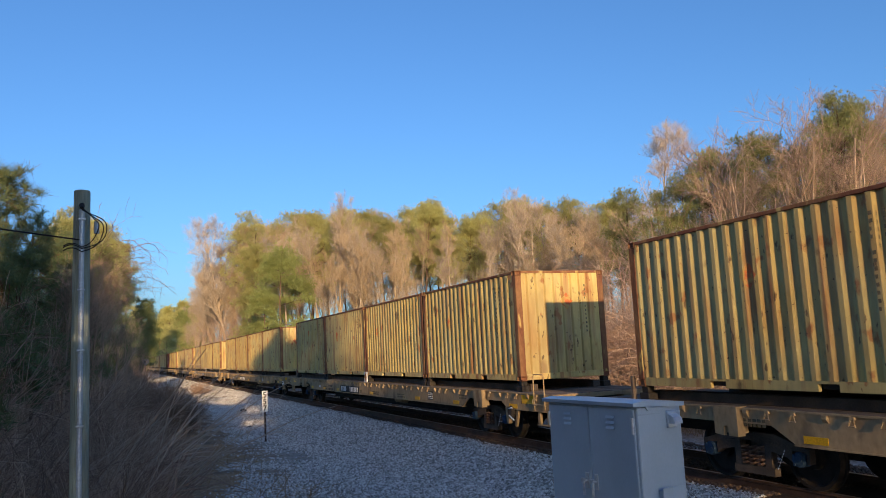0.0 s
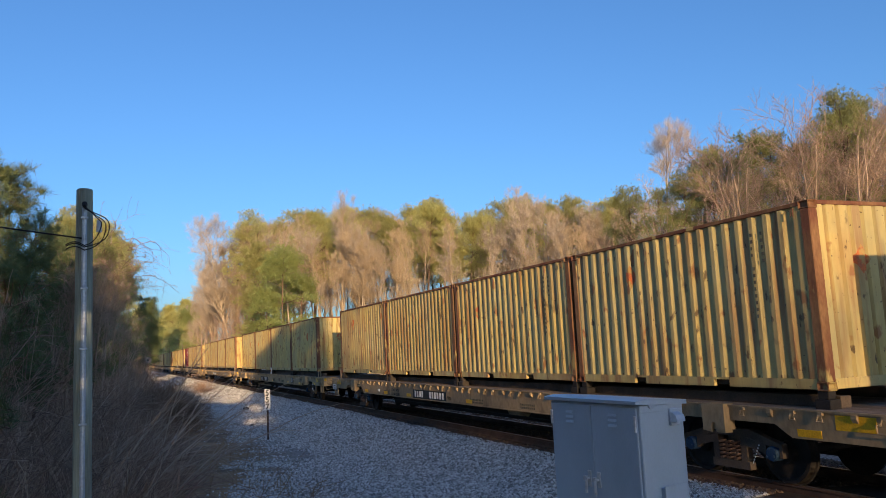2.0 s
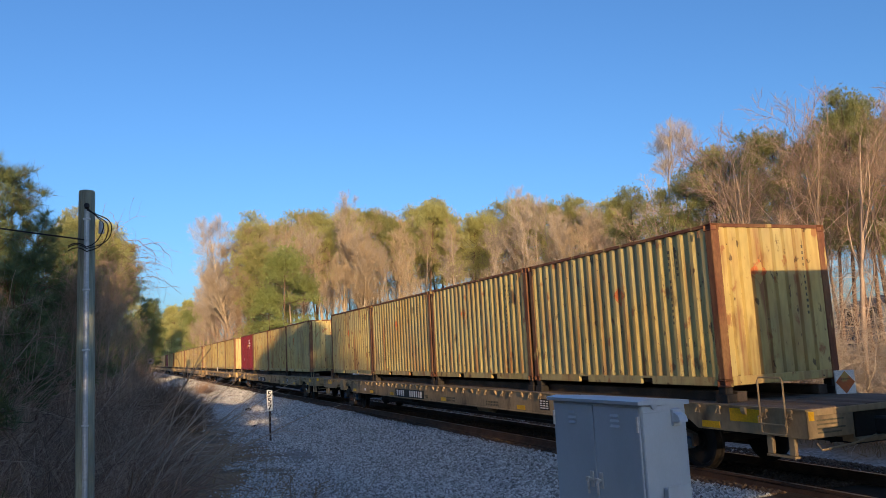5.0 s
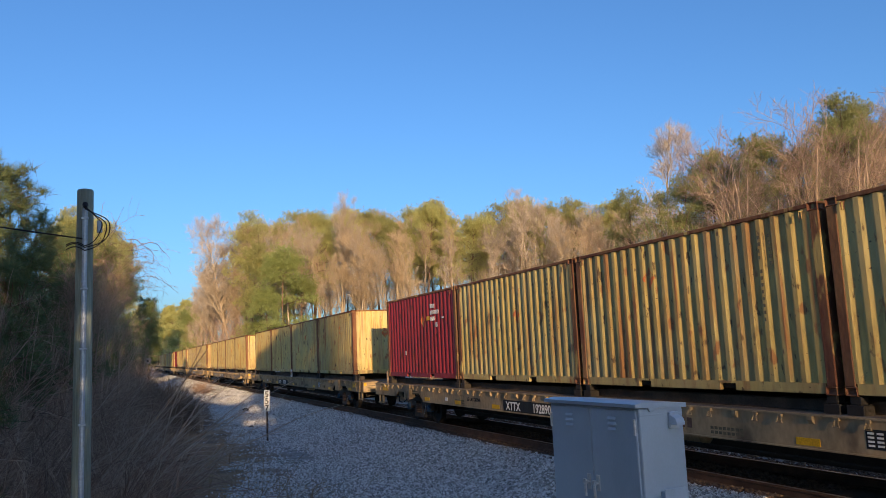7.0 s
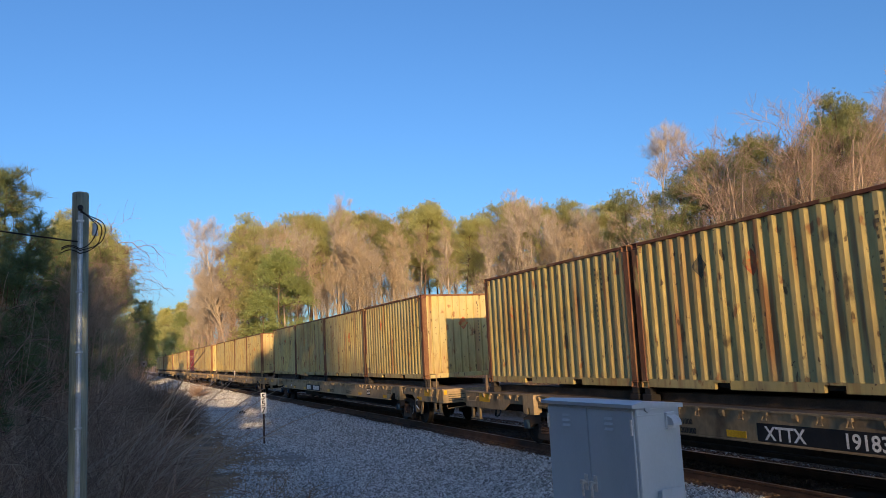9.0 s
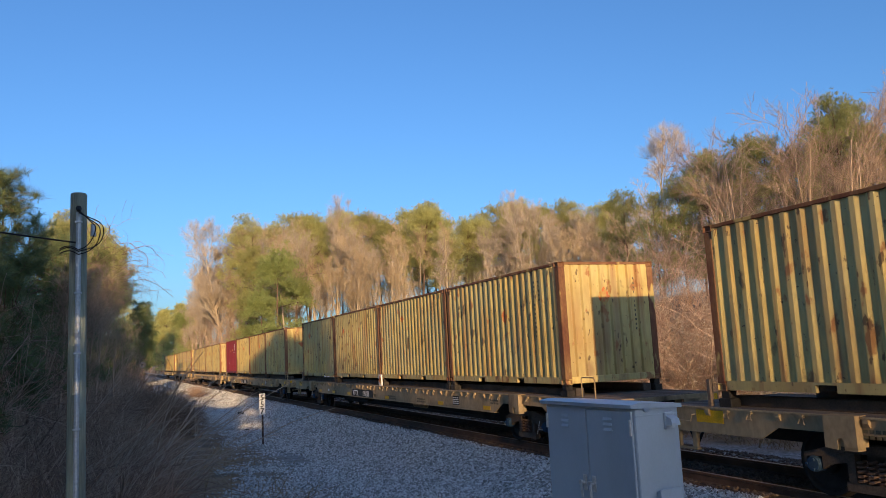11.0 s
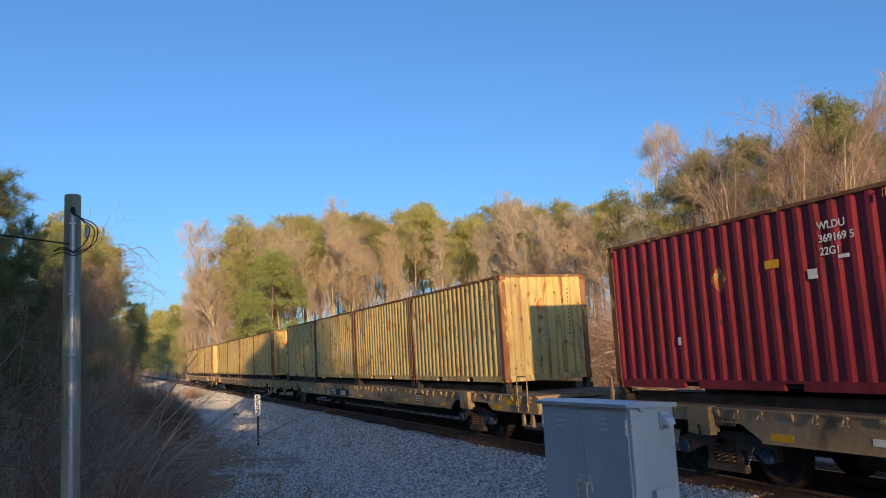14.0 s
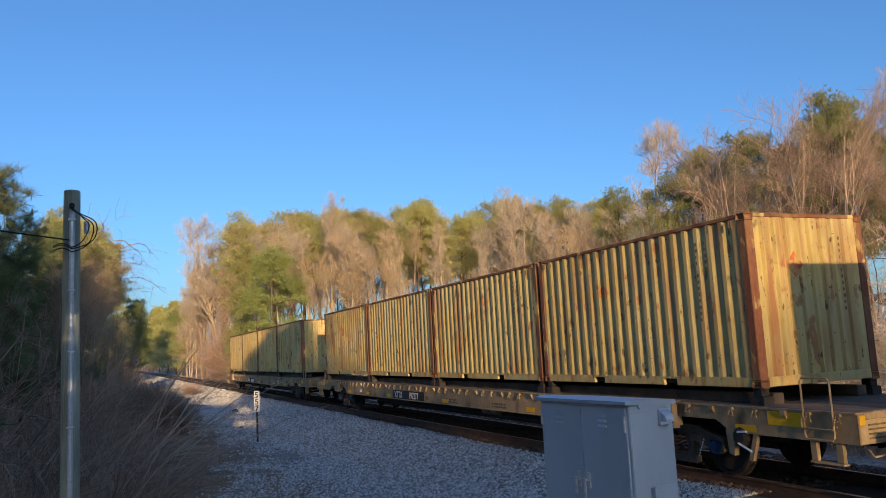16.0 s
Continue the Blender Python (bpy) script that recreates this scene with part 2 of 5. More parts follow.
def add_tube(bm, pts, radii, sides=6, caps=True):
    """A tube through points with a radius at each."""
    pts = [Vector(p) for p in pts]
    if not hasattr(radii, "__len__"):
        radii = [radii] * len(pts)
    rings = []
    for i, p in enumerate(pts):
        d = (pts[min(i + 1, len(pts) - 1)] - pts[max(i - 1, 0)])
        d = d.normalized() if d.length > 1e-9 else Vector((0, 0, 1))
        a = d.cross(Vector((0.3, 0.2, 1.0) if abs(d.z) < 0.9 else (1, 0.1, 0))).normalized()
        b = d.cross(a)
        rings.append([bm.verts.new(p + (a * math.cos(k * math.tau / sides) + b * math.sin(k * math.tau / sides)) * radii[i]) for k in range(sides)])
    for r0, r1 in zip(rings, rings[1:]):
        for k in range(sides):
            bm.faces.new((r0[k], r0[(k + 1) % sides], r1[(k + 1) % sides], r1[k]))
    if caps:
        bm.faces.new(rings[0][::-1])
        bm.faces.new(rings[-1])


def tube(pts, radii, sides=6, caps=True):
    bm = bmesh.new()
    add_tube(bm, pts, radii, sides, caps)
    bmesh.ops.recalc_face_normals(bm, faces=bm.faces)
    return bm


def add_prism(bm, outline, lo, hi, axis=1):
    """An outline in the other two axes, pulled along an axis."""
    def at(p, h):
        c = list(p)
        c.insert(axis, h)
        return bm.verts.new(c)
    a = [at(p, lo) for p in outline]
    b = [at(p, hi) for p in outline]
    n = len(a)
    for i in range(n):
        bm.faces.new((a[i], a[(i + 1) % n], b[(i + 1) % n], b[i]))
    bm.faces.new(a[::-1])
    bm.faces.new(b)


def prism(outline, lo, hi, axis=1):
    bm = bmesh.new()
    add_prism(bm, outline, lo, hi, axis)
    bmesh.ops.recalc_face_normals(bm, faces=bm.faces)
    return bm


def from_arrays(name, verts, faces, mat, parent=None, label=""):
    me = bpy.data.meshes.new(name)
    me.from_pydata(verts, [], faces)
    me.materials.append(mat)
    ob = new(name, me)
    ob.parent = parent
    if label:
        ob["label"] = label
    return ob


# ---- ground ----
TRACK_Y = 9.85


def smooth01(v):
    v = min(1.0, max(0.0, v))
    return v * v * (3 - 2 * v)


def height(x, y):
    d = abs(y - TRACK_Y)
    z = -0.17 - 0.28 * smooth01((d - 1.9) / 1.6)      # ballast bed and its shoulder
    if y < TRACK_Y:
        z += 0.13 * smooth01((6.6 - y) / 2.5)
        z += 0.55 * smooth01((3.0 - y) / 3.5) * (0.35 + 0.65 * smooth01((x + 14) / 10))
        z += 0.9 * smooth01((-2 - y) / 12)
    else:
        z += 0.35 * smooth01((y - 14) / 4) + 1.2 * smooth01((y - 22) / 30)
    z += 0.05 * noise.noise((x * 0.5, y * 0.5, 0.0)) + 0.02 * noise.noise((x * 2.1, y * 2.1, 3.0))
    return z


def steps_list(a, b, near, grow, least):
    """Coordinates that lie close near a value and wider farther off."""
    out = [near]
    v, s = near, least
    while v < b:
        v += s
        s *= grow
        out.append(v)
    v, s = near, least
    while v > a:
        v -= s
        s *= grow
        out.insert(0, v)
    return out


def build_ground():
    xs = steps_list(-3000, 1500, -20.0, 1.045, 0.35)
    ys = steps_list(-1500, 1500, 6.0, 1.06, 0.25)
    verts = [(x, y, height(x, y)) for x in xs for y in ys]
    ny = len(ys)
    faces = [(i * ny + j, (i + 1) * ny + j, (i + 1) * ny + j + 1, i * ny + j + 1) for i in range(len(xs) - 1) for j in range(ny - 1)]
    m = material("leaf_litter_ground", (0.30, 0.20, 0.115), (0.38, 0.26, 0.15), 0.6, rough=1.0, bump=0.8, fine=14.0,
                 third=(0.16, 0.115, 0.078), third_scale=0.9, third_range=(0.45, 0.7))
    n, l = m.node_tree.nodes, m.node_tree.links
    # gravel takes over along the track, with a ragged edge
    co = n.new("ShaderNodeTexCoord")
    sep = n.new("ShaderNodeSeparateXYZ")
    l.new(co.outputs["Object"], sep.inputs[0])
    ns = n.new("ShaderNodeTexNoise")
    ns.inputs["Scale"].default_value, ns.inputs["Detail"].default_value = 0.7, 6.0
    l.new(co.outputs["Object"], ns.inputs["Vector"])
    wob = n.new("ShaderNodeMath")
    wob.operation = 'MULTIPLY_ADD'
    wob.inputs[1].default_value = 2.6
    l.new(ns.outputs["Fac"], wob.inputs[0])
    l.new(sep.outputs["Y"], wob.inputs[2])
    lo = n.new("ShaderNodeMapRange")
    lo.inputs[1].default_value, lo.inputs[2].default_value = 4.2, 5.6
    l.new(wob.outputs[0], lo.inputs[0])
    hi = n.new("ShaderNodeMapRange")
    hi.inputs[1].default_value, hi.inputs[2].default_value = 16.2, 15.0
    l.new(wob.outputs[0], hi.inputs[0])
    both = n.new("ShaderNodeMath")
    both.operation = 'MULTIPLY'
    l.new(lo.outputs[0], both.inputs[0])
    l.new(hi.outputs[0], both.inputs[1])
    vor = n.new("ShaderNodeTexVoronoi")
    vor.inputs["Scale"].default_value = 17.0
    l.new(co.outputs["Object"], vor.inputs["Vector"])
    gr = n.new("ShaderNodeValToRGB")
    gr.color_ramp.elements[0].color, gr.color_ramp.elements[1].color = (0.10, 0.097, 0.092, 1), (0.45, 0.435, 0.41, 1)
    l.new(vor.outputs["Color"], gr.inputs[0])
    b = n["Principled BSDF"]
    old = b.inputs["Base Color"].links[0].from_socket
    mx = n.new("ShaderNodeMix")
    mx.data_type = 'RGBA'
    l.new(both.outputs[0], mx.inputs[0])
    l.new(old, mx.inputs[6])
    l.new(gr.outputs[0], mx.inputs[7])
    # dark band along the track: dirt, with the train's shade painted in
    off = n.new("ShaderNodeMath")
    off.operation = 'SUBTRACT'
    off.inputs[1].default_value = TRACK_Y
    l.new(sep.outputs["Y"], off.inputs[0])
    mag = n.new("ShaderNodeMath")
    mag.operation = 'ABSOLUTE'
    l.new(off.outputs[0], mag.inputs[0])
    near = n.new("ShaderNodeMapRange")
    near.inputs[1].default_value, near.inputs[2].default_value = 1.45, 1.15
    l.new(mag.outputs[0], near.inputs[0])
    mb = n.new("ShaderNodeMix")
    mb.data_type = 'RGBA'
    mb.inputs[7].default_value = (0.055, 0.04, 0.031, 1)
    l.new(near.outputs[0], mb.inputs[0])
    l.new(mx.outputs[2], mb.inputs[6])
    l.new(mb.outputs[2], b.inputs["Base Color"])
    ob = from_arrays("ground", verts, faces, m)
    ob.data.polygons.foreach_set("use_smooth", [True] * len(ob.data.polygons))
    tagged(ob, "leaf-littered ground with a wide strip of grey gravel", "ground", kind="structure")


build_ground()


# ---- plants, in arrays ----
def many_tubes(paths, radii, sides=3):
    """paths: (n, k, 3), radii: (n, k); open three-sided tubes as one set of arrays."""
    n, k, _ = paths.shape
    d = np.gradient(paths, axis=1)
    d /= np.linalg.norm(d, axis=2, keepdims=True) + 1e-9
    ref = np.where(np.abs(d[:, :, 2:3]) < 0.9, np.array([0.0, 0.0, 1.0]), np.array([1.0, 0.0, 0.0]))
    a = np.cross(d, ref)
    a /= np.linalg.norm(a, axis=2, keepdims=True) + 1e-9
    b = np.cross(d, a)
    ang = np.arange(sides) * math.tau / sides
    ring = a[:, :, None, :] * np.cos(ang)[None, None, :, None] + b[:, :, None, :] * np.sin(ang)[None, None, :, None]
    v = paths[:, :, None, :] + ring * radii[:, :, None, None]
    idx = np.arange(n * k * sides).reshape(n, k, sides)
    nxt = np.roll(idx, -1, axis=2)
    f = np.stack([idx[:, :-1], nxt[:, :-1], nxt[:, 1:], idx[:, 1:]], axis=-1).reshape(-1, 4)
    return v.reshape(-1, 3), f


def array_mesh(name, sets, mat):
    """One mesh out of several (verts, faces) of the same face size."""
    vs, fs, o = [], [], 0
    for v, f in sets:
        vs.append(v)
        fs.append(f + o)
        o += len(v)
    v, f = np.concatenate(vs), np.concatenate(fs)
    me = bpy.data.meshes.new(name)
    k = f.shape[1]
    me.vertices.add(len(v))
    me.vertices.foreach_set("co", v.astype(np.float32).ravel())
    me.loops.add(f.size)
    me.loops.foreach_set("vertex_index", f.astype(np.int32).ravel())
    me.polygons.add(len(f))
    me.polygons.foreach_set("loop_start", np.arange(0, f.size, k, dtype=np.int32))
    me.update(calc_edges=True)
    me.materials.append(mat)
    return me


def curls(rng, base, way, length, k, bend, sag=0.0):
    """Bent paths from base points: (n, k, 3)."""
    n = len(base)
    way = way / (np.linalg.norm(way, axis=1, keepdims=True) + 1e-9)
    out = np.empty((n, k, 3))
    out[:, 0] = base
    step = (length / (k - 1))[:, None]
    d = way.copy()
    for i in range(1, k):
        d = d + rng.normal(0, bend, (n, 3))
        d[:, 2] -= sag
        d /= np.linalg.norm(d, axis=1, keepdims=True)
        out[:, i] = out[:, i - 1] + d * step
    return out


def sprout(rng, paths, radii, count, length, spread, lift, k, bend, shrink=0.55, lo=0.25, sag=0.0):
    """Child branches along each path."""
    n, kk, _ = paths.shape
    which = np.repeat(np.arange(n), count)
    u = rng.uniform(lo, 0.98, len(which)) * (kk - 1)
    i = np.minimum(u.astype(int), kk - 2)
    f = (u - i)[:, None]
    base = paths[which, i] * (1 - f) + paths[which, i + 1] * f
    d = paths[which, i + 1] - paths[which, i]
    d /= np.linalg.norm(d, axis=1, keepdims=True) + 1e-9
    side = rng.normal(0, 1, (len(which), 3))
    side -= d * (side * d).sum(1, keepdims=True)
    side /= np.linalg.norm(side, axis=1, keepdims=True) + 1e-9
    way = d * (1 - spread) + side * spread + np.array([0, 0, lift])
    ln = length * rng.uniform(0.6, 1.3, len(which)) * (1.15 - 0.5 * u / (kk - 1))
    r0 = (radii[which, i] * shrink)
    p = curls(rng, base, way, ln, k, bend, sag)
    return p, r0[:, None] * np.linspace(1, 0.35, k)[None]


def bare_tree(seed, tall, mat_twig, spread=0.55, limbs=16, low=0.3, twigs=6, thin=0.012, bend=0.06, lift=0.45, limb=0.36, girth=0.0095, forks=(6, 5), bark=None, branch=0.55):
    """Meshes of a leafless tree: trunk with limbs, and twigs."""
    rng = np.random.default_rng(seed)
    trunk = curls(rng, np.zeros((1, 3)), np.array([[0.03, 0.02, 1.0]]), np.array([tall * 0.9]), 9, 0.035)
    rt = tall * girth * np.linspace(1.15, 0.22, 9)[None]
    p1, r1 = sprout(rng, trunk, rt, limbs, tall * limb, spread, lift, 6, bend, branch, low)
    p2, r2 = sprout(rng, p1, r1, forks[0], tall * limb * 0.40, 0.5, lift * 0.7, 5, bend * 1.2, 0.6)
    r2 = np.maximum(r2, thin * 1.3)
    p3, r3 = sprout(rng, p2, r2, forks[1], tall * limb * 0.21, 0.5, lift * 0.6, 4, bend * 1.4, 0.7)
    r3 = np.maximum(r3, thin)
    p4, r4 = sprout(rng, p3, r3, twigs, tall * limb * 0.125, 0.5, lift * 0.4, 3, bend * 1.6, 0.8)
    r4 = np.maximum(r4, thin * 0.7)
    wood = array_mesh("trunk", [many_tubes(trunk, rt, 7), many_tubes(p1, r1, 4)], bark or BARK)
    crown = array_mesh("crown", [many_tubes(p2, r2), many_tubes(p3, r3), many_tubes(p4, r4)], mat_twig)
    return wood, crown


def needle_tufts(rng, centres, ways, per, length, width):
    """Fans of narrow triangles that stand off from each centre."""
    n = len(centres)
    w = np.repeat(ways, per, axis=0) * 0.55 + rng.normal(0, 0.6, (n * per, 3))
    w[:, 2] += 0.15
    w /= np.linalg.norm(w, axis=1, keepdims=True) + 1e-9
    side = np.cross(w, rng.normal(0, 1, (n * per, 3)))
    side /= np.linalg.norm(side, axis=1, keepdims=True) + 1e-9
    c = np.repeat(centres, per, axis=0) + rng.normal(0, length * 0.12, (n * per, 3))
    ln = (length * rng.uniform(0.7, 1.25, n * per))[:, None]
    v = np.stack([c - side * width, c + side * width, c + w * ln], axis=1).reshape(-1, 3)
    return v, np.arange(n * per * 3).reshape(-1, 3)


def pine_tree(seed, tall, start=0.45, limbs=46, reach=0.2, tufts=9, per=8, length=0.28, width=0.028, clump=0.34, dome=True, mat=None):
    """A pine whose needles stand in clumps on the ends of its boughs; its crown a dome, or a ragged cone."""
    rng = np.random.default_rng(seed)
    trunk = curls(rng, np.zeros((1, 3)), np.array([[0.01, 0.01, 1.0]]), np.array([tall]), 9, 0.025)
    rt = tall * 0.0095 * np.linspace(1.1, 0.2, 9)[None]
    u = np.sort(rng.uniform(start, 0.985, limbs))
    az = np.arange(limbs) * 2.4 + rng.normal(0, 0.5, limbs)
    at = u * 8
    i = np.minimum(at.astype(int), 7)
    f = (at - i)[:, None]
    base = trunk[0, i] * (1 - f) + trunk[0, i + 1] * f
    v = (u - start) / (1 - start)
    if dome:
        ln = tall * reach * np.sqrt(1 - (0.95 * v) ** 2) * (0.6 + 0.4 * np.minimum(1, v / 0.3)) * rng.uniform(0.6, 1.15, limbs)
        rise = 0.1 + 0.9 * v
    else:
        ln = tall * reach * (0.10 + 0.9 * (1 - v) ** 0.75) * rng.uniform(0.5, 1.2, limbs)
        rise = -0.05 + 0.55 * v
    way = np.stack([np.cos(az), np.sin(az), rise], axis=1)
    p1 = curls(rng, base, way, ln, 6, 0.1)
    r1 = (0.008 * ln + 0.012)[:, None] * np.linspace(1.3, 0.4, 6)[None]
    p2, r2 = sprout(rng, p1, r1, 5, tall * reach * 0.30, 0.6, 0.15, 4, 0.14, 0.6, 0.35)
    hubs = np.concatenate([p1[:, 5], p2[:, 3], p2[:, 2] * 0.6 + p2[:, 1] * 0.4])
    off = rng.normal(0, clump, (len(hubs) * tufts, 3)) * np.array([1.0, 1.0, 0.55])
    e = np.repeat(hubs, tufts, axis=0) + off
    w = off / (np.linalg.norm(off, axis=1, keepdims=True) + 1e-9) + np.array([0, 0, 0.5])
    wood = array_mesh("trunk", [many_tubes(trunk, rt, 7), many_tubes(p1, r1, 3), many_tubes(p2, np.maximum(r2, 0.008), 3)], PINEBARK)
    crown = array_mesh("crown", [needle_tufts(rng, e, w, per, length, width)], mat or NEEDLE)
    return wood, crown


def plant(kind, meshes, x, y, turn, size, label, category, group, lean=0.0):
    z = height(x, y) - 0.08
    ob = thing(kind, pose(x, y, z, lean, 0, turn), label, category, group)
    ob.scale = (size, size, size)
    for me in meshes:
        c = new(me.name.split(".")[0], me)
        c.parent = ob
    return ob


def build_woods():
    rng = random.Random(5)
    tall_bare = [bare_tree(11 + i, 18.0, (TWIG, PALETWIG, TWIG, PALETWIG)[i], 0.40 + 0.03 * i, 17, 0.38, 4, 0.011, 0.06, 0.62, 0.26, 0.0085, (6, 5), branch=0.36) for i in range(4)]
    pole_bare = [bare_tree(15 + i, 18.0, (PALETWIG, TWIG, TWIG)[i], 0.42, 14, 0.45, 4, 0.010, 0.07, 0.55, 0.20, 0.008, (5, 5), branch=0.36) for i in range(3)]
    fan_bare = [bare_tree(81, 18.0, PALETWIG, 0.50, 26, 0.36, 5, 0.010, 0.05, 0.42, 0.27, 0.009)]
    tall_pine = [pine_tree(31 + i, 20.0, (0.55, 0.62, 0.48)[i], 46, (0.18, 0.17, 0.20)[i], 9, 12, 0.26, 0.015, 0.36) for i in range(3)]
    grove_pine = [pine_tree(34 + i, 20.0, (0.50, 0.42)[i], 46, (0.19, 0.18)[i], 9, 12, 0.24, 0.013, 0.33, True, OLIVE) for i in range(2)]
    # same pine with darker needles, as painted-in shade from its neighbours
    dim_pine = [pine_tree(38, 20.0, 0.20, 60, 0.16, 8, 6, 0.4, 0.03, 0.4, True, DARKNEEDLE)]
    full_pine = [pine_tree(41, 13.0, 0.14, 40, 0.34, 10, 14, 0.24, 0.013, 0.30, False, GREENNEEDLE),
                 pine_tree(42, 13.0, 0.20, 40, 0.20, 7, 12, 0.26, 0.014, 0.30, False)]
    near_bare = [bare_tree(21 + i, 12.0, (LIMB, LIMB, RUSSET)[i], 0.42, 10, 0.16, 5, 0.007, 0.12, 0.50, 0.42, 0.009, (5, 5), bark=LIMB, branch=0.42) for i in range(3)]
    side_pine = [pine_tree(51 + i, 7.0, 0.30, 40, 0.27, 2, 26, 0.25, 0.006, 0.07, False, DARKNEEDLE) for i in range(2)]
    rough_pine = [pine_tree(61 + i, 20.0, 0.54, 40, 0.17, 4, 4, 0.62, 0.075, 0.4) for i in range(2)]
    open_bare = [bare_tree(91, 18.0, TWIG, 0.50, 16, 0.50, 4, 0.008, 0.075, 0.40)]
    sets = {"shade": (rough_pine, 20.3, "pine_tree", "tall loblolly pine with a bare trunk and olive-green crown"),
            "bare": (tall_bare, 19.6, "bare_tree", "tall leafless hardwood with fine tan twigs"),
            "pole": (pole_bare, 18.6, "bare_tree", "slender straight leafless hardwood in the crowded wood"),
            "fan": (fan_bare, 19.6, "bare_tree", "leafless hardwood with a wide rounded fan of grey twigs"),
            "grove": (grove_pine, 20.3, "pine_tree", "loblolly pine with a dense dark olive crown"),
            "dim": (dim_pine, 20.3, "pine_tree", "pine close beside the track, shade put into its needle colour"),
            "open": (open_bare, 20.5, "bare_tree", "tall leafless hardwood with an open crown"),
            "pine": (tall_pine, 20.3, "pine_tree", "tall loblolly pine with a bare trunk and olive-green crown"),
            "young": (full_pine, 13.2, "young_pine_tree", "young pine with full green boughs down to the ground"),
            "tangle": (near_bare, 13.2, "bare_tree", "leafless vine-hung tree with tangled brown twigs"),
            "scrub": (side_pine, 7.2, "scrub_pine_tree", "scrubby dark pine with long needles above the brush")}

    def put(kind, x, y, size, group="trees beyond the track", which=None):
        nonlocal rng
        meshes, tall, name, label = sets[kind]
        i = rng.randrange(len(meshes)) if which is None else which
        plant(name, meshes[i], x, y, rng.uniform(0, 360), size, label, "tree", group)

    def seen(kind, bearing, far, rise, group="trees beyond the track", which=None):
        """A tree under a bearing from the far end of the track, so tall that its top rises by that much in the metre."""
        b = radians(bearing)
        x, y = -far * math.cos(b), far * math.sin(b)
        put(kind, x, y, (rise * far + EYE.z - height(x, y)) / sets[kind][1], group, which)

    def skyline(b):
        pts = ((3.5, 0.09), (4.7, 0.132), (5.5, 0.16), (6.9, 0.183), (12, 0.18), (15, 0.188), (22.7, 0.19), (25, 0.178), (27, 0.188), (32, 0.183), (36, 0.172), (38, 0.20), (40, 0.215))
        return float(np.interp(b, [p[0] for p in pts], [p[1] for p in pts]))

    # the wood that closes the clearing: back row, middle row, front row
    b = 9.0
    while b < 37:
        seen("pine" if rng.random() < 0.72 else "bare", b, 100 + rng.uniform(-4, 6), skyline(b) * rng.uniform(0.93, 1.0))
        b += rng.uniform(0.8, 1.2)
    b = 8.3
    while b < 37.5:
        f = 0.85 if 18 < b < 27 else 0.3
        seen("pine" if rng.random() < f - 0.1 else "bare", b, 90 + rng.uniform(-4, 4), skyline(b) * rng.uniform(0.82, 0.98))
        b += rng.uniform(0.75, 1.15)
    b = 11.5
    while b < 38:
        seen("pole", b, 84 + rng.uniform(-8, 5), skyline(b) * rng.uniform(0.6, 0.93))
        b += rng.uniform(0.4, 0.9) * (1.6 if 19 < b < 26 else 1.0)
    for b, d, rise, w in ((13.6, 82, 0.17, 3), (16.2, 80, 0.165, 1), (18.6, 79, 0.15, 3), (10.8, 90, 0.182, 1), (31.8, 80, 0.17, 1), (33.2, 79, 0.16, 0), (25.8, 80, 0.165, 3), (15.1, 84, 0.207, 1), (29.1, 82, 0.213, 1), (30.6, 84, 0.20, 3), (27.9, 86, 0.20, 1), (34.4, 92, 0.185, 3), (12.0, 88, 0.185, 0), (17.2, 78, 0.165, 0), (20.4, 78, 0.16, 0)):
        seen("bare", b, d, rise, which=w)
    # where it comes close to the track, and on along it
    for b, d, rise in ((4.6, 165, 0.07), (5.2, 150, 0.085), (5.9, 138, 0.115), (6.6, 126, 0.15), (7.3, 118, 0.176), (8.0, 112, 0.178), (8.8, 106, 0.178),
                       (6.2, 118, 0.12), (7.0, 112, 0.13), (7.8, 104, 0.12), (5.6, 130, 0.10), (5.0, 150, 0.08), (6.0, 130, 0.11), (6.4, 124, 0.13), (7.6, 112, 0.16), (8.4, 106, 0.165), (8.1, 98, 0.135), (5.3, 140, 0.085), (7.1, 104, 0.10)):
        seen("bare", b, d, rise)
    for b, d, rise in ((10.9, 74, 0.134), (9.6, 80, 0.162), (8.9, 88, 0.09), (12.0, 78, 0.10), (9.9, 72, 0.085)):
        seen("young", b, d, rise, which=1 if rise in (0.162, 0.09) else 0)
    for b, d, rise in ((2.6, 330, 0.058), (3.0, 300, 0.064), (3.4, 280, 0.066), (3.8, 250, 0.066), (4.2, 230, 0.072), (2.2, 380, 0.05), (3.2, 320, 0.060), (4.0, 270, 0.060)):
        seen("shade", b, d, rise)
    for b, d, rise in ((3.2, 240, 0.045), (3.7, 215, 0.05), (4.3, 190, 0.065), (2.8, 270, 0.04), (4.5, 178, 0.06), (4.9, 165, 0.065), (5.3, 155, 0.06)):
        seen("young", b, d, rise)
    for i in range(16):
        put("shade", -430 + rng.uniform(-15, 15), -34 + i * 5.2, rng.uniform(0.75, 0.95))
    for x, y in ((-250, 2.0), (-285, 1.0), (-320, 2.5), (-360, 0.5), (-330, 17), (-370, 16), (-400, 14), (-400, 4)):
        put("young", x, y, rng.uniform(0.7, 1.0))
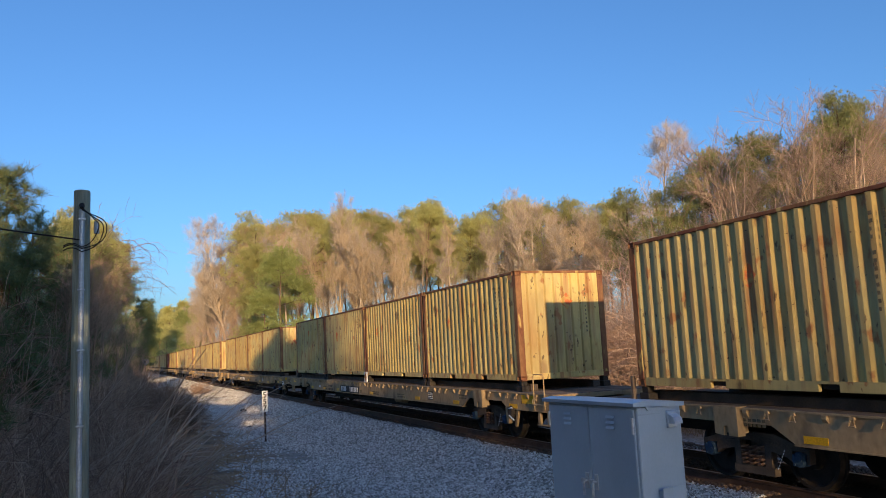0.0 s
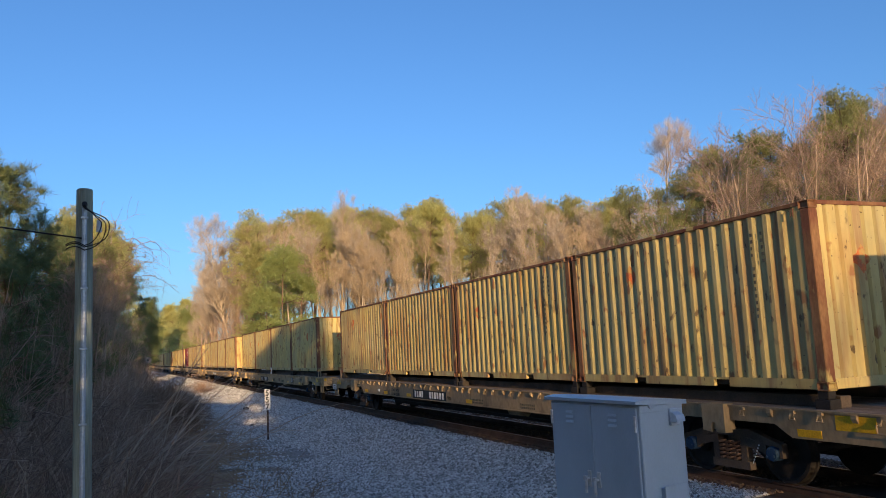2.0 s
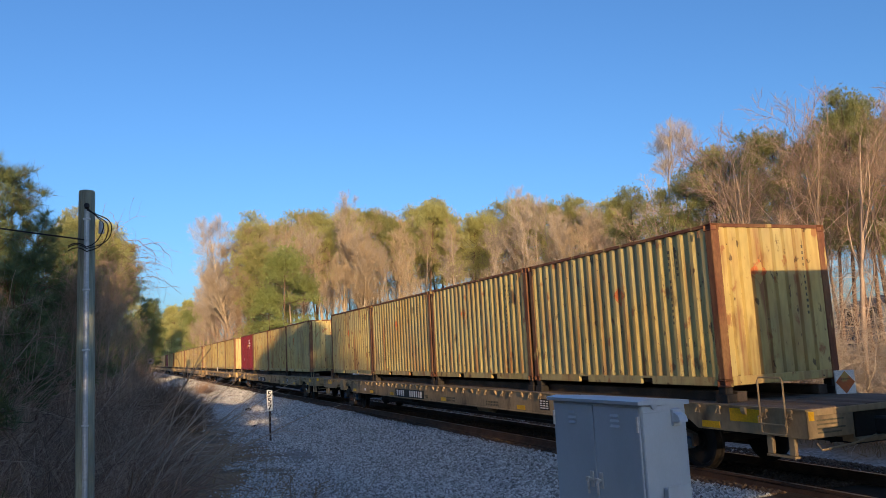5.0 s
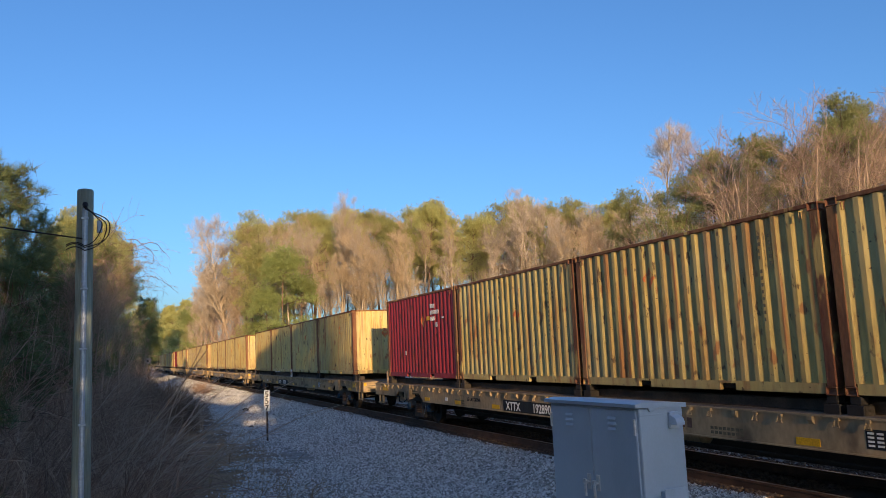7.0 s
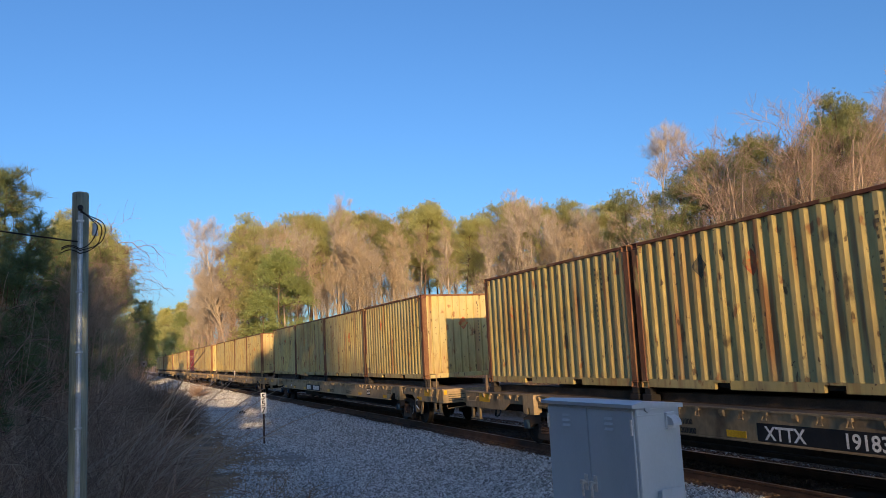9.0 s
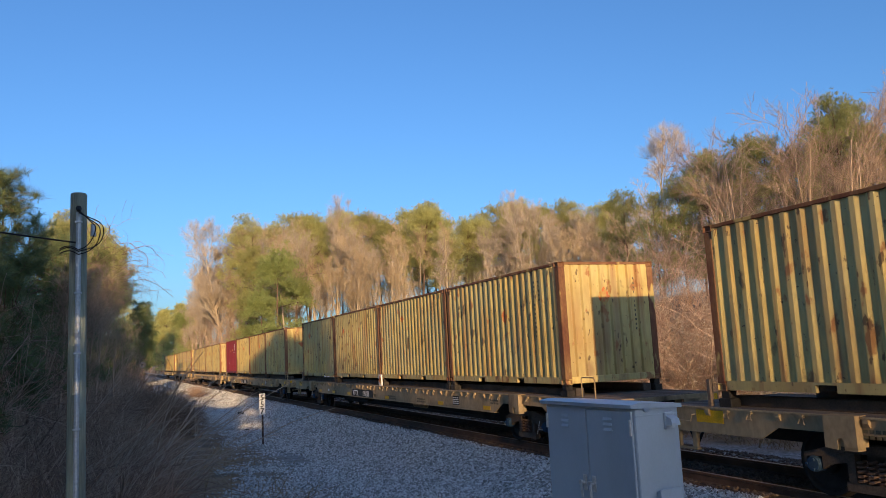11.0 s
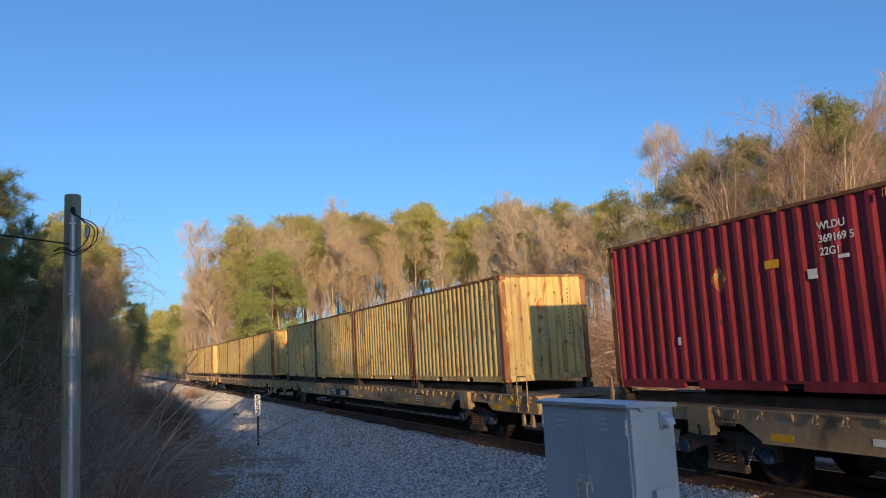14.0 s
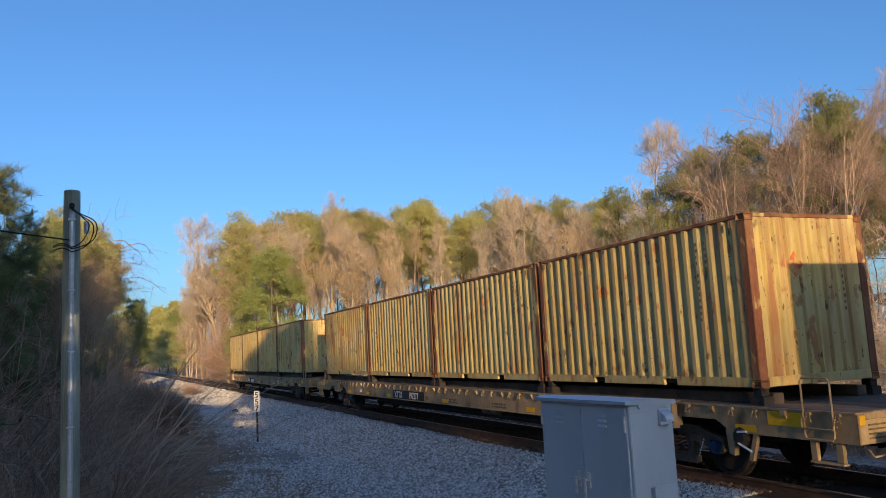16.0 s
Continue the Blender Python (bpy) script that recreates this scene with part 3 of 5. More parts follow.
    # the nearer, higher group
    for b, d, rise in ((37.0, 60, 0.186), (38.7, 56, 0.175), (40.8, 55, 0.20), (42.3, 54, 0.22), (44.6, 51, 0.232), (46.4, 51, 0.226), (47.9, 50, 0.21),
                       (49.4, 49, 0.232), (51.0, 48, 0.262), (52.3, 48, 0.24), (53.6, 47, 0.215), (55.5, 46, 0.235), (58, 46, 0.25), (61, 45, 0.25), (41.7, 58, 0.205), (43.4, 56, 0.218), (45.5, 54, 0.226), (48.6, 53, 0.212), (50.2, 52, 0.242), (51.7, 51, 0.25)):
        seen("grove", b, d, rise)
    for b, d, rise in ((38.7, 72, 0.268), (8.2, 104, 0.178), (7.3, 108, 0.182), (6.6, 112, 0.15), (6.0, 120, 0.115), (54.6, 60, 0.28), (56.2, 58, 0.30), (36.6, 84, 0.19), (58.5, 55, 0.3)):
        seen("fan", b, d, rise)
    for b, d, rise, w in ((37.6, 38, 0.10, 2), (40.4, 34, 0.13, 2), (42.2, 30, 0.22, 1), (44.4, 28, 0.285, 1), (47.9, 27, 0.29, 0), (49.4, 30, 0.22, 2), (45.6, 33, 0.19, 0),
                          (50.6, 26, 0.295, 1), (54.6, 25, 0.19, 2), (57, 26, 0.20, 0), (46.4, 31, 0.17, 2), (52.4, 28, 0.21, 2), (55.8, 30, 0.22, 1)):
        seen("tangle", b, d, rise, which=w)
    # this side: scrub pines over the thicket
    near = "trees on the near side of the track"
    for b, d, rise, w in ((-7.0, 17.5, 0.235, 0), (-8.6, 17.0, 0.24, 1), (-5.2, 20, 0.175, 1), (-3.9, 26, 0.15, 0), (-10.5, 18, 0.22, 0), (-4.4, 30, 0.16, 0), (-3.0, 30, 0.12, 1)):
        seen("scrub", b, d, rise, near, w)
    for b, d, rise in ((-3.2, 90, 0.172), (-2.3, 105, 0.178), (-1.2, 120, 0.162), (-0.5, 140, 0.145), (0.2, 165, 0.122), (0.8, 200, 0.092), (1.3, 260, 0.066), (1.6, 330, 0.05), (-1.7, 135, 0.165), (-2.8, 130, 0.17)):
        seen("pine", b, d, rise, near)
    for b, d, rise in ((-2.4, 58, 0.165), (-1.3, 66, 0.14), (-0.4, 76, 0.095)):
        seen("grove", b, d, rise, near)
    # low pines that fill the dim mass, shade painted into their needles
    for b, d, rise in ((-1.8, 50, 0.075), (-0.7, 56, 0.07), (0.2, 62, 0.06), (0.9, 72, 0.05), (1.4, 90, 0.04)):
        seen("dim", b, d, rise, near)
    for b, d, rise in ((-6.0, 17, 0.11), (-4.6, 18, 0.13), (-3.4, 18, 0.12), (-2.2, 20, 0.135), (-1.2, 22, 0.11), (-0.4, 25, 0.09), (0.4, 28, 0.06), (1.2, 34, 0.035), (-7.4, 15, 0.10), (-2.8, 26, 0.13), (-1.4, 30, 0.115)):
        seen("tangle", b, d, rise, near)
    rng = random.Random(91)
    # behind the camera, towards the sun: they shade the gravel and the train's lower sides
    for x, y, s in ((-6, -3.4, 0.30), (-2, -3.9, 0.33), (2, -3.7, 0.38), (4.8, -4.0, 0.41), (8, -4.6, 0.43), (12, -5.3, 0.46), (12.5, -2.2, 0.325), (9.5, -2.6, 0.29), (16, -6.0, 0.46), (20, -1.0, 0.45), (26.5, -2.2, 0.47), (30, -3.2, 0.49),
                    (33.5, -3.6, 0.53), (37, -3.1, 0.53), (40, -4.0, 0.53), (43, -3.3, 0.53), (46, -3.9, 0.53), (34, -5.6, 0.53), (38, -5.8, 0.53), (41.5, -4.9, 0.53), (45, -5.5, 0.53),
                    (49, -4.1, 0.53), (52.5, -5.2, 0.53), (56, -3.8, 0.53), (59.5, -5.0, 0.53), (63, -4.2, 0.53), (67, -5.0, 0.53)):
        put("shade", x, y, s, near)
    for x, y, s in ((10.2, -1.3, 0.62), (15.5, -1.3, 0.62)):
        put("shade", x, y, s, near)
    # a leafless tree farther up the line, whose twigs thin the sun that reaches the near cars
    put("open", 97, -10, 1.15, near)
    # pines that lean over the far end of the line and shade it
    for x, y, s in ((-138, 4.2, 0.62), (-146, 4.4, 0.68), (-154, 4.6, 0.7)):
        put("dim", x, y, s, near)
    for x, y, s in ((12, -10, 0.6), (22, -11, 0.6), (-4, -17, 0.7), (5, -18, 0.7), (-16, -18, 0.7), (-26, -19, 0.7)):
        put("shade", x, y, s, near)
    for x, y, s in ((-4.6, -1.05, 0.40), (0.8, -1.95, 0.92), (4.2, -2.2, 1.0), (-4, -5.5, 0.75), (2, -5.6, 0.85), (-2.4, -1.95, 0.62), (-0.6, -2.5, 0.6), (0.6, -2.9, 0.62), (3.2, -3.5, 0.75), (6, -4.0, 0.8), (-2.5, -3.4, 0.6), (-9, -5.0, 0.8), (0, -4.5, 0.85), (21, -1.8, 0.95),
                    (25, -1.9, 1.0), (29, -2.2, 1.1), (32, -3, 1.1), (-13, -5, 0.85), (-6, -9, 1.0), (-1, -9.5, 1.0), (-11, -9, 1.0), (3, -10, 1.0)):
        put("scrub", x, y, s, near)
    for x, y, s in ((38, -3.8, 0.55), (43, -4, 0.56), (46.5, -3.8, 0.50), (52, -4.6, 0.52)):
        put("bare", x, y, s, near)


def thicket(name, seed, count, spot, tall, lean, mat, label, k=6, thin=0.008, twigs=5, kind="stuff", bend=0.17):
    """A mass of bent dead stems with side twigs."""
    rng = np.random.default_rng(seed)
    base = np.array([spot(rng) for _ in range(count)])
    way = np.stack([rng.normal(lean[0], 0.45, count), rng.normal(lean[1], 0.45, count), np.ones(count)], axis=1)
    ln = np.array([tall(x, y) for x, y, _ in base]) * rng.uniform(0.45, 1.15, count)
    p = curls(rng, base, way, ln, k, bend, 0.05)
    r = thin * rng.uniform(0.7, 1.8, count)[:, None] * np.linspace(1.2, 0.5, k)[None]
    p2, r2 = sprout(rng, p, r, twigs, 0.9, 0.6, 0.05, 4, bend + 0.03, 0.7, 0.2, 0.05)
    ob = new(name, array_mesh(name, [many_tubes(p, r), many_tubes(p2, np.maximum(r2, thin * 0.5))], mat))
    return tagged(ob, label, "brush", kind=kind)


def build_brush():
    def left_spot(rng):
        x = -9 - 75 * rng.uniform(0, 1) ** 1.6
        y = left_edge(x) - 6.5 * rng.uniform(0, 1) ** 1.2
        return x, y, height(x, y) - 0.05

    def left_edge(x):
        return 1.0 + 0.012 * (-x - 14) if x < -14 else 1.0 - 0.25 * (x + 14)

    def left_tall(x, y):
        return (0.6 + 2.9 * smooth01((left_edge(x) - y) / 3.4)) * (1 - 0.62 * smooth01((-x - 24) / 14))

    rng = np.random.default_rng(77)
    n = 46
    base = np.stack([rng.uniform(-25, -21, n), rng.uniform(-0.9, 0.3, n), rng.uniform(4.4, 5.6, n)], axis=1)
    way = np.stack([rng.normal(0, 0.3, n), rng.uniform(0.5, 1.0, n), rng.normal(0.35, 0.45, n)], axis=1)
    p = curls(rng, base, way, rng.uniform(0.7, 2.0, n), 14, 0.30, 0.12)
    r = rng.uniform(0.004, 0.009, n)[:, None] * np.linspace(1.2, 0.6, 14)[None]
    p2, r2 = sprout(rng, p, r, 3, 0.7, 0.5, 0.0, 7, 0.2, 0.7, 0.2, 0.12)
    vine = new("hanging_vine", array_mesh("hanging_vine", [many_tubes(p, r), many_tubes(p2, np.maximum(r2, 0.003))], STEM))
    tagged(vine, "bare vines that hang and curl from the brush", "vine", kind="stuff")

    thicket("thicket", 3, 3900, left_spot, left_tall, (0.05, 0.1), STEM, "dense thicket of leafless brown brush beside the gravel", k=6, thin=0.0065, twigs=7)

    def far_left(rng):
        x = -46 - 70 * rng.uniform(0, 1)
        y = 1.3 - 5.5 * rng.uniform(0, 1) ** 1.3
        return x, y, height(x, y) - 0.05

    thicket("far_thicket", 53, 1500, far_left, lambda x, y: 2.6 + 2.6 * smooth01((0.6 - y) / 3), (0, 0.1), STEM, "dark leafless thicket farther along the track", k=6, thin=0.011, twigs=8)

    thicket("sapling_tangle", 13, 170, left_spot, lambda x, y: 0.9 * left_tall(x, y) + 0.8, (0.1, 0.25), RUSSET, "pale bent saplings and vines among the dark brush", k=9, thin=0.011, twigs=7)

    def bush_spot(rng):
        x = -29 - 6 * rng.uniform(0, 1) ** 1.4
        y = 0.9 + 1.4 * rng.uniform(0, 1)
        return x, y, height(x, y) - 0.03

    thicket("low_bush", 19, 560, bush_spot, lambda x, y: 1.75 - 0.5 * smooth01((y - 1.4) / 0.9), (0, 0), STEM, "low dark leafless bushes at the edge of the gravel", k=6, thin=0.008, twigs=9)

    rng = np.random.default_rng(83)
    n = 44
    base = np.stack([rng.uniform(-19, -11, n), rng.uniform(-1.2, 0.8, n), np.full(n, 0.0)], axis=1)
    base[:, 2] = [height(x, y) - 0.03 for x, y, _ in base]
    way = np.stack([rng.uniform(-0.6, 0.3, n), rng.uniform(0.2, 0.9, n), rng.uniform(0.5, 1.0, n)], axis=1)
    p = curls(rng, base, way, rng.uniform(1.6, 3.6, n), 14, 0.06, 0.045)
    r = rng.uniform(0.007, 0.015, n)[:, None] * np.linspace(1.2, 0.4, 14)[None]
    p2, r2 = sprout(rng, p, r, 4, 0.8, 0.45, 0.05, 7, 0.1, 0.6, 0.35, 0.05)
    cane = new("briar_cane", array_mesh("briar_cane", [many_tubes(p, r), many_tubes(p2, np.maximum(r2, 0.003))], CANE))
    tagged(cane, "long pale briar canes that arch out of the thicket", "brush", kind="stuff")

    def russet_spot(rng):
        b, d = radians(5.2 + 4.2 * rng.uniform(0, 1)), rng.uniform(82, 112)
        x, y = -d * math.cos(b), d * math.sin(b)
        y = max(y, 13.6)
        return x, y, height(x, y) - 0.05

    thicket("russet_tangle", 43, 1500, russet_spot, lambda x, y: 8.5, (0, 0), RUSSET, "russet mound of bare vines where the wood meets the track", k=7, thin=0.012, twigs=9)

    def weed_spot(rng):
        return -67 + rng.normal(0, 0.8), 6.2 + rng.normal(0, 0.25), height(-67, 6.2) - 0.03

    thicket("dead_weed", 47, 70, weed_spot, lambda x, y: 0.9, (0, 0), RUSSET, "small rust-brown dead weed on the gravel shoulder", k=4, thin=0.008, twigs=6)

    def far_spot(rng):
        x = 10 - 150 * rng.uniform(0, 1) ** 1.2
        y = 15.5 + 9 * rng.uniform(0, 1)
        if x > -22 and rng.uniform(0, 1) < 0.75:
            x = -26 - 60 * rng.uniform(0, 1)
        if x < -80:
            y = 14.0 + 4 * rng.uniform(0, 1)
        return x, y, height(x, y) - 0.05

    thicket("bank_brush", 7, 3600, far_spot, lambda x, y: 3.0 - 1.2 * smooth01((x + 22) / 6), (0, 0), TWIG, "tangled leafless brush and briars along the far bank", thin=0.009)

    def near_bank(rng):
        x = -19 - 19 * rng.uniform(0, 1)
        y = 16.5 + 3.5 * rng.uniform(0, 1)
        return x, y, height(x, y) - 0.05

    thicket("vine_tangle", 17, 2300, near_bank, lambda x, y: 4.2 + 3.4 * smooth01((x + 31) / 9), (0, 0), RUSSET, "tall tangle of bare vines and saplings on the far bank", k=10, thin=0.008, twigs=12, bend=0.25)

    def corner_bank(rng):
        x = -7 - 14 * rng.uniform(0, 1)
        y = 16.8 + 7 * rng.uniform(0, 1)
        return x, y, height(x, y) - 0.05

    thicket("corner_tangle", 57, 650, corner_bank, lambda x, y: 5.6, (-0.1, 0), PALETWIG, "tangled bare vines and saplings beside the line", k=12, thin=0.007, twigs=18, bend=0.30)

    def wood_floor(rng):
        b, d = radians(9 + 30 * rng.uniform(0, 1)), rng.uniform(66, 92)
        x, y = -d * math.cos(b), d * math.sin(b)
        return x, y, height(x, y) - 0.05

    thicket("undergrowth", 37, 2900, wood_floor, lambda x, y: 3.4, (0, 0), TWIG, "straw-brown undergrowth at the foot of the wood", k=5, thin=0.017, twigs=5)

    def grass_spot(rng):
        x = -4 - 60 * rng.uniform(0, 1)
        y = 14.2 + 2.2 * rng.uniform(0, 1) if rng.uniform() < 0.95 else 1.4 + 1.8 * rng.uniform(0, 1)
        return x, y, height(x, y) - 0.03

    thicket("dry_grass", 27, 5000, grass_spot, lambda x, y: 0.75, (0, 0), DRYGRASS, "dry straw-coloured grass and weeds along the gravel", k=4, thin=0.006, twigs=1)


# ---- track ----
def build_track():
    track = thing("railway_track", pose(0, TRACK_Y, 0), "single railway track with rusty rails on dark wooden ties", "railway track", kind="structure")
    prof = [(-0.07, -0.17), (0.07, -0.17), (0.07, -0.155), (0.012, -0.135), (0.010, -0.045), (0.036, -0.035), (0.036, -0.008), (0.028, 0.0),
            (-0.028, 0.0), (-0.036, -0.008), (-0.036, -0.035), (-0.010, -0.045), (-0.012, -0.135), (-0.07, -0.155)]
    for s in (-1, 1):
        r = part("rail", prism(prof, -700, 260, axis=0), RAIL_RUST, track, at=pose(0, s * 0.753, 0))
        part("running_surface", boxes(((-700, -0.027, 0.0), (260, 0.027, 0.003))), RAIL_TOP, r, "bright worn top of the rail")
    tie = None
    for i in range(150):
        m = pose(2 - i * 0.53, 0.02 * math.sin(i * 7.3), -0.175, 0, 0, 1.2 * math.sin(i * 3.1))
        if tie is None:
            tie = part("tie", boxes(((-0.11, -1.3, -0.16), (0.11, 1.3, 0.0)), bevel=0.012), TIEWOOD, track, at=m)
        else:
            again(tie, m)
    bm = bmesh.new()
    for i in range(300):
        add_box(bm, (-78 - i * 0.53 - 0.11, -1.3, -0.33), (-78 - i * 0.53 + 0.11, 1.3, -0.175))
    part("tie_run", bm, TIEWOOD, track)["kind"] = "stuff"


def build_ballast(seed, n, y_from, y_to, x_from=-9, reach=46, grow=1.0):
    """Loose stones where the bed comes near."""
    rng = np.random.default_rng(seed)
    x = x_from - reach * rng.uniform(0, 1, n) ** 1.7
    y = rng.uniform(y_from, y_to, n)
    edge = np.interp(x, (-80, -57, -44, -33, -24, -19.5, -17, -15.5, -12), (3.5, 3.3, 2.8, 3.4, 3.4, 3.3, 2.9, 1.9, 1.3))
    bare = np.array([noise.noise((a * 0.45, b * 0.6, 7.0)) + 0.5 * noise.noise((a * 1.4, b * 1.7, 3.0)) for a, b in zip(x, y)])
    keep = bare * 1.5 + (y - edge - 0.2) * 0.75 + rng.normal(0, 0.28, n) > 0
    keep &= ~((np.abs(np.abs(y - TRACK_Y) - 0.753) < 0.12))
    x, y = x[keep], y[keep]
    n = len(x)
    z = np.array([height(a, b) for a, b in zip(x, y)])
    s = grow * rng.uniform(0.016, 0.042, n) * np.where(np.abs(y - TRACK_Y) < 3.6, 1.1, 0.9)
    base = np.array([(1, 0, 0), (-1, 0, 0), (0, 1, 0), (0, -1, 0), (0, 0, 1), (0, 0, -1)], float)
    v = base[None] * rng.uniform(0.55, 1.25, (n, 6, 1)) + rng.normal(0, 0.18, (n, 6, 3))
    a = rng.uniform(0, math.tau, n)
    c, q = np.cos(a)[:, None], np.sin(a)[:, None]
    v = np.stack([v[:, :, 0] * c - v[:, :, 1] * q, v[:, :, 0] * q + v[:, :, 1] * c, v[:, :, 2] * 0.75], axis=2)
    v = v * s[:, None, None] + np.stack([x, y, z + s * 0.25], axis=1)[:, None]
    f = np.array([(0, 2, 4), (2, 1, 4), (1, 3, 4), (3, 0, 4), (2, 0, 5), (1, 2, 5), (3, 1, 5), (0, 3, 5)])
    f = (f[None] + (np.arange(n) * 6)[:, None, None]).reshape(-1, 3)
    return v, f


def lay_ballast():
    v, f = build_ballast(9, 145000, 1.4, 8.68)
    ob = new("ballast", array_mesh("ballast", [(v.reshape(-1, 3), f)], STONES))
    tagged(ob, "loose grey crushed-stone ballast", "gravel", kind="stuff")
    v2, f2 = build_ballast(29, 29000, 1.8, 8.6, -55, 130, 1.9)
    ob = new("ballast", array_mesh("ballast", [(v2.reshape(-1, 3), f2)], STONES))
    tagged(ob, "loose grey crushed-stone ballast farther along the track", "gravel", kind="stuff")
    v, f = build_ballast(19, 26000, 8.5, 12.4)
    ob = new("track_ballast", array_mesh("track_ballast", [(v.reshape(-1, 3), f)], RUSTY_STONES))
    tagged(ob, "rust-brown ballast stones between and beside the ties", "gravel", kind="stuff")


build_track()
lay_ballast()
build_woods()
build_brush()


# ---- train ----
PITCH, RUN, BOX_L, BOX_W, BOX_H = 29.04, 24.60, 6.058, 2.438, 2.591
BOX_Z, DECK_Z = 1.40, 1.16
GAP = (RUN - 4 * BOX_L) / 3
CAR_END = 13.735
SHIFT = -0.16          # the containers' middle, from the car's


def train_x(t):
    """Where the first car's middle is."""
    return 12.92 - RUN / 2 - SHIFT + 18.77 * t - 0.0094 * t * t


def fold(length, count, margin, depth, cuts):
    """The section of a folded sheet: points (x, y)."""
    xs = [(-length / 2, 0.0)]
    per = (length - 2 * margin) / count
    for i in range(count):
        x0 = -length / 2 + margin + i * per
        xs += [(x0, 0.0), (x0 + per * cuts[0], depth), (x0 + per * cuts[1], depth), (x0 + per * cuts[2], 0.0)]
    xs.append((length / 2, 0.0))
    return xs


def corrugated(length, low, high, count, margin, depth=0.034, cuts=(0.23, 0.50, 0.73)):
    """A folded sheet in x and z, its outer faces at y = 0."""
    xs = fold(length, count, margin, depth, cuts)
    bm = bmesh.new()
    a = [bm.verts.new((x, y, low)) for x, y in xs]
    b = [bm.verts.new((x, y, high)) for x, y in xs]
    for i in range(len(a) - 1):
        bm.faces.new((a[i], a[i + 1], b[i + 1], b[i]))
    return bm


def stuck_diamond(section, cx, half, tall):
    """A diamond sticker that follows the folds of a sheet."""
    px, py = [p[0] for p in section], [p[1] for p in section]
    xs = sorted({cx + half * k / 12 for k in range(-12, 13)} | {p for p in px if abs(p - cx) < half})
    bm = bmesh.new()
    top, low = [], []
    for x in xs:
        y = float(np.interp(x, px, py)) - 0.004
        h = max(0.004, tall * (1 - abs(x - cx) / half))
        top.append(bm.verts.new((x, y, h)))
        low.append(bm.verts.new((x, y, -h)))
    for i in range(len(xs) - 1):
        bm.faces.new((low[i], low[i + 1], top[i + 1], top[i]))
    return bm


def diamond(size, thick=0.006):
    h = size / 2
    return prism([(-h, 0), (0, -h), (h, 0), (0, h)], -thick, 0, axis=1)


def container(paint, label, group):
    c = thing("shipping_container", Matrix(), label, "shipping container", group)
    hl, hw = BOX_L / 2, BOX_W / 2
    post = None
    for sx in (-1, 1):
        for sy in (-1, 1):
            m = pose(sx * (hl - 0.08), sy * (hw - 0.08), 0)
            if post is None:
                post = part("corner_post", boxes(((-0.08, -0.08, 0.118), (0.08, 0.08, BOX_H - 0.118)), bevel=0.012), RUST, c, "rusty corner post", at=m)
            else:
                again(post, m)
    cast = None
    for sx in (-1, 1):
        for sy in (-1, 1):
            for z in (0.0, BOX_H - 0.118):
                m = pose(sx * (hl - 0.089), sy * (hw - 0.081), z)
                if cast is None:
                    bm = boxes(((-0.093, -0.085, 0), (0.093, 0.085, 0.118)), bevel=0.01)
                    holes = [f for f in bm.faces if abs(f.normal.z) < 0.5 and f.calc_area() > 0.012]
                    bmesh.ops.inset_individual(bm, faces=holes, thickness=0.032, depth=0)
                    for f in holes:
                        n = f.normal.copy()
                        for v in f.verts:
                            v.co -= n * 0.03
                    cast = part("corner_casting", bm, RUST, c, at=m)
                else:
                    again(cast, m)
    side = part("side_panel", corrugated(BOX_L - 0.32, 0.16, BOX_H - 0.06, 20, 0.05), paint, c, at=pose(0, -hw + 0.012, 0))
    again(side, pose(0, hw - 0.012, 0, 0, 0, 180))
    end = part("end_panel", corrugated(BOX_W - 0.32, 0.16, BOX_H - 0.06, 8, 0.10, 0.040, (0.12, 0.20, 0.32)), paint, c, at=pose(hl - 0.012, 0, 0, 0, 0, 90))
    again(end, pose(-hl + 0.012, 0, 0, 0, 0, -90))
    rail = part("top_rail", boxes(((-hl + 0.16, -0.03, -0.06), (hl - 0.16, 0.03, 0.0)), bevel=0.008), RUST, c, "rusty top rail", at=pose(0, -hw + 0.03, BOX_H - 0.005))
    again(rail, pose(0, hw - 0.03, BOX_H - 0.005))
    header = part("end_rail", boxes(((-0.03, -hw + 0.16, -0.06), (0.03, hw - 0.16, 0.0)), bevel=0.008), RUST, c, at=pose(hl - 0.03, 0, BOX_H - 0.005))
    again(header, pose(-hl + 0.03, 0, BOX_H - 0.005))
    sill = part("end_sill", boxes(((-0.04, -hw + 0.16, 0.02), (0.04, hw - 0.16, 0.16)), bevel=0.008), paint, c, at=pose(hl - 0.04, 0, 0))
    again(sill, pose(-hl + 0.04, 0, 0))
    # bottom rail with two fork pockets
    lo, up, e = 0.02, 0.16, hl - 0.18
    shape = [(-e, lo), (-1.20, lo), (-1.20, 0.125), (-0.86, 0.125), (-0.86, lo), (0.86, lo), (0.86, 0.125), (1.20, 0.125), (1.20, lo), (e, lo), (e, up), (-e, up)]
    base = part("bottom_rail", prism(shape, -0.03, 0.03), paint, c, at=pose(0, -hw + 0.045, 0))
    again(base, pose(0, hw - 0.045, 0, 0, 0, 180))
    part("floor", boxes(((-hl + 0.1, -hw + 0.09, 0.05), (hl - 0.1, hw - 0.09, 0.15))), BLACK, c, "dark underside")
    part("roof", boxes(((-hl + 0.05, -hw + 0.05, BOX_H - 0.05), (hl - 0.05, hw - 0.05, BOX_H - 0.018))), paint, c)
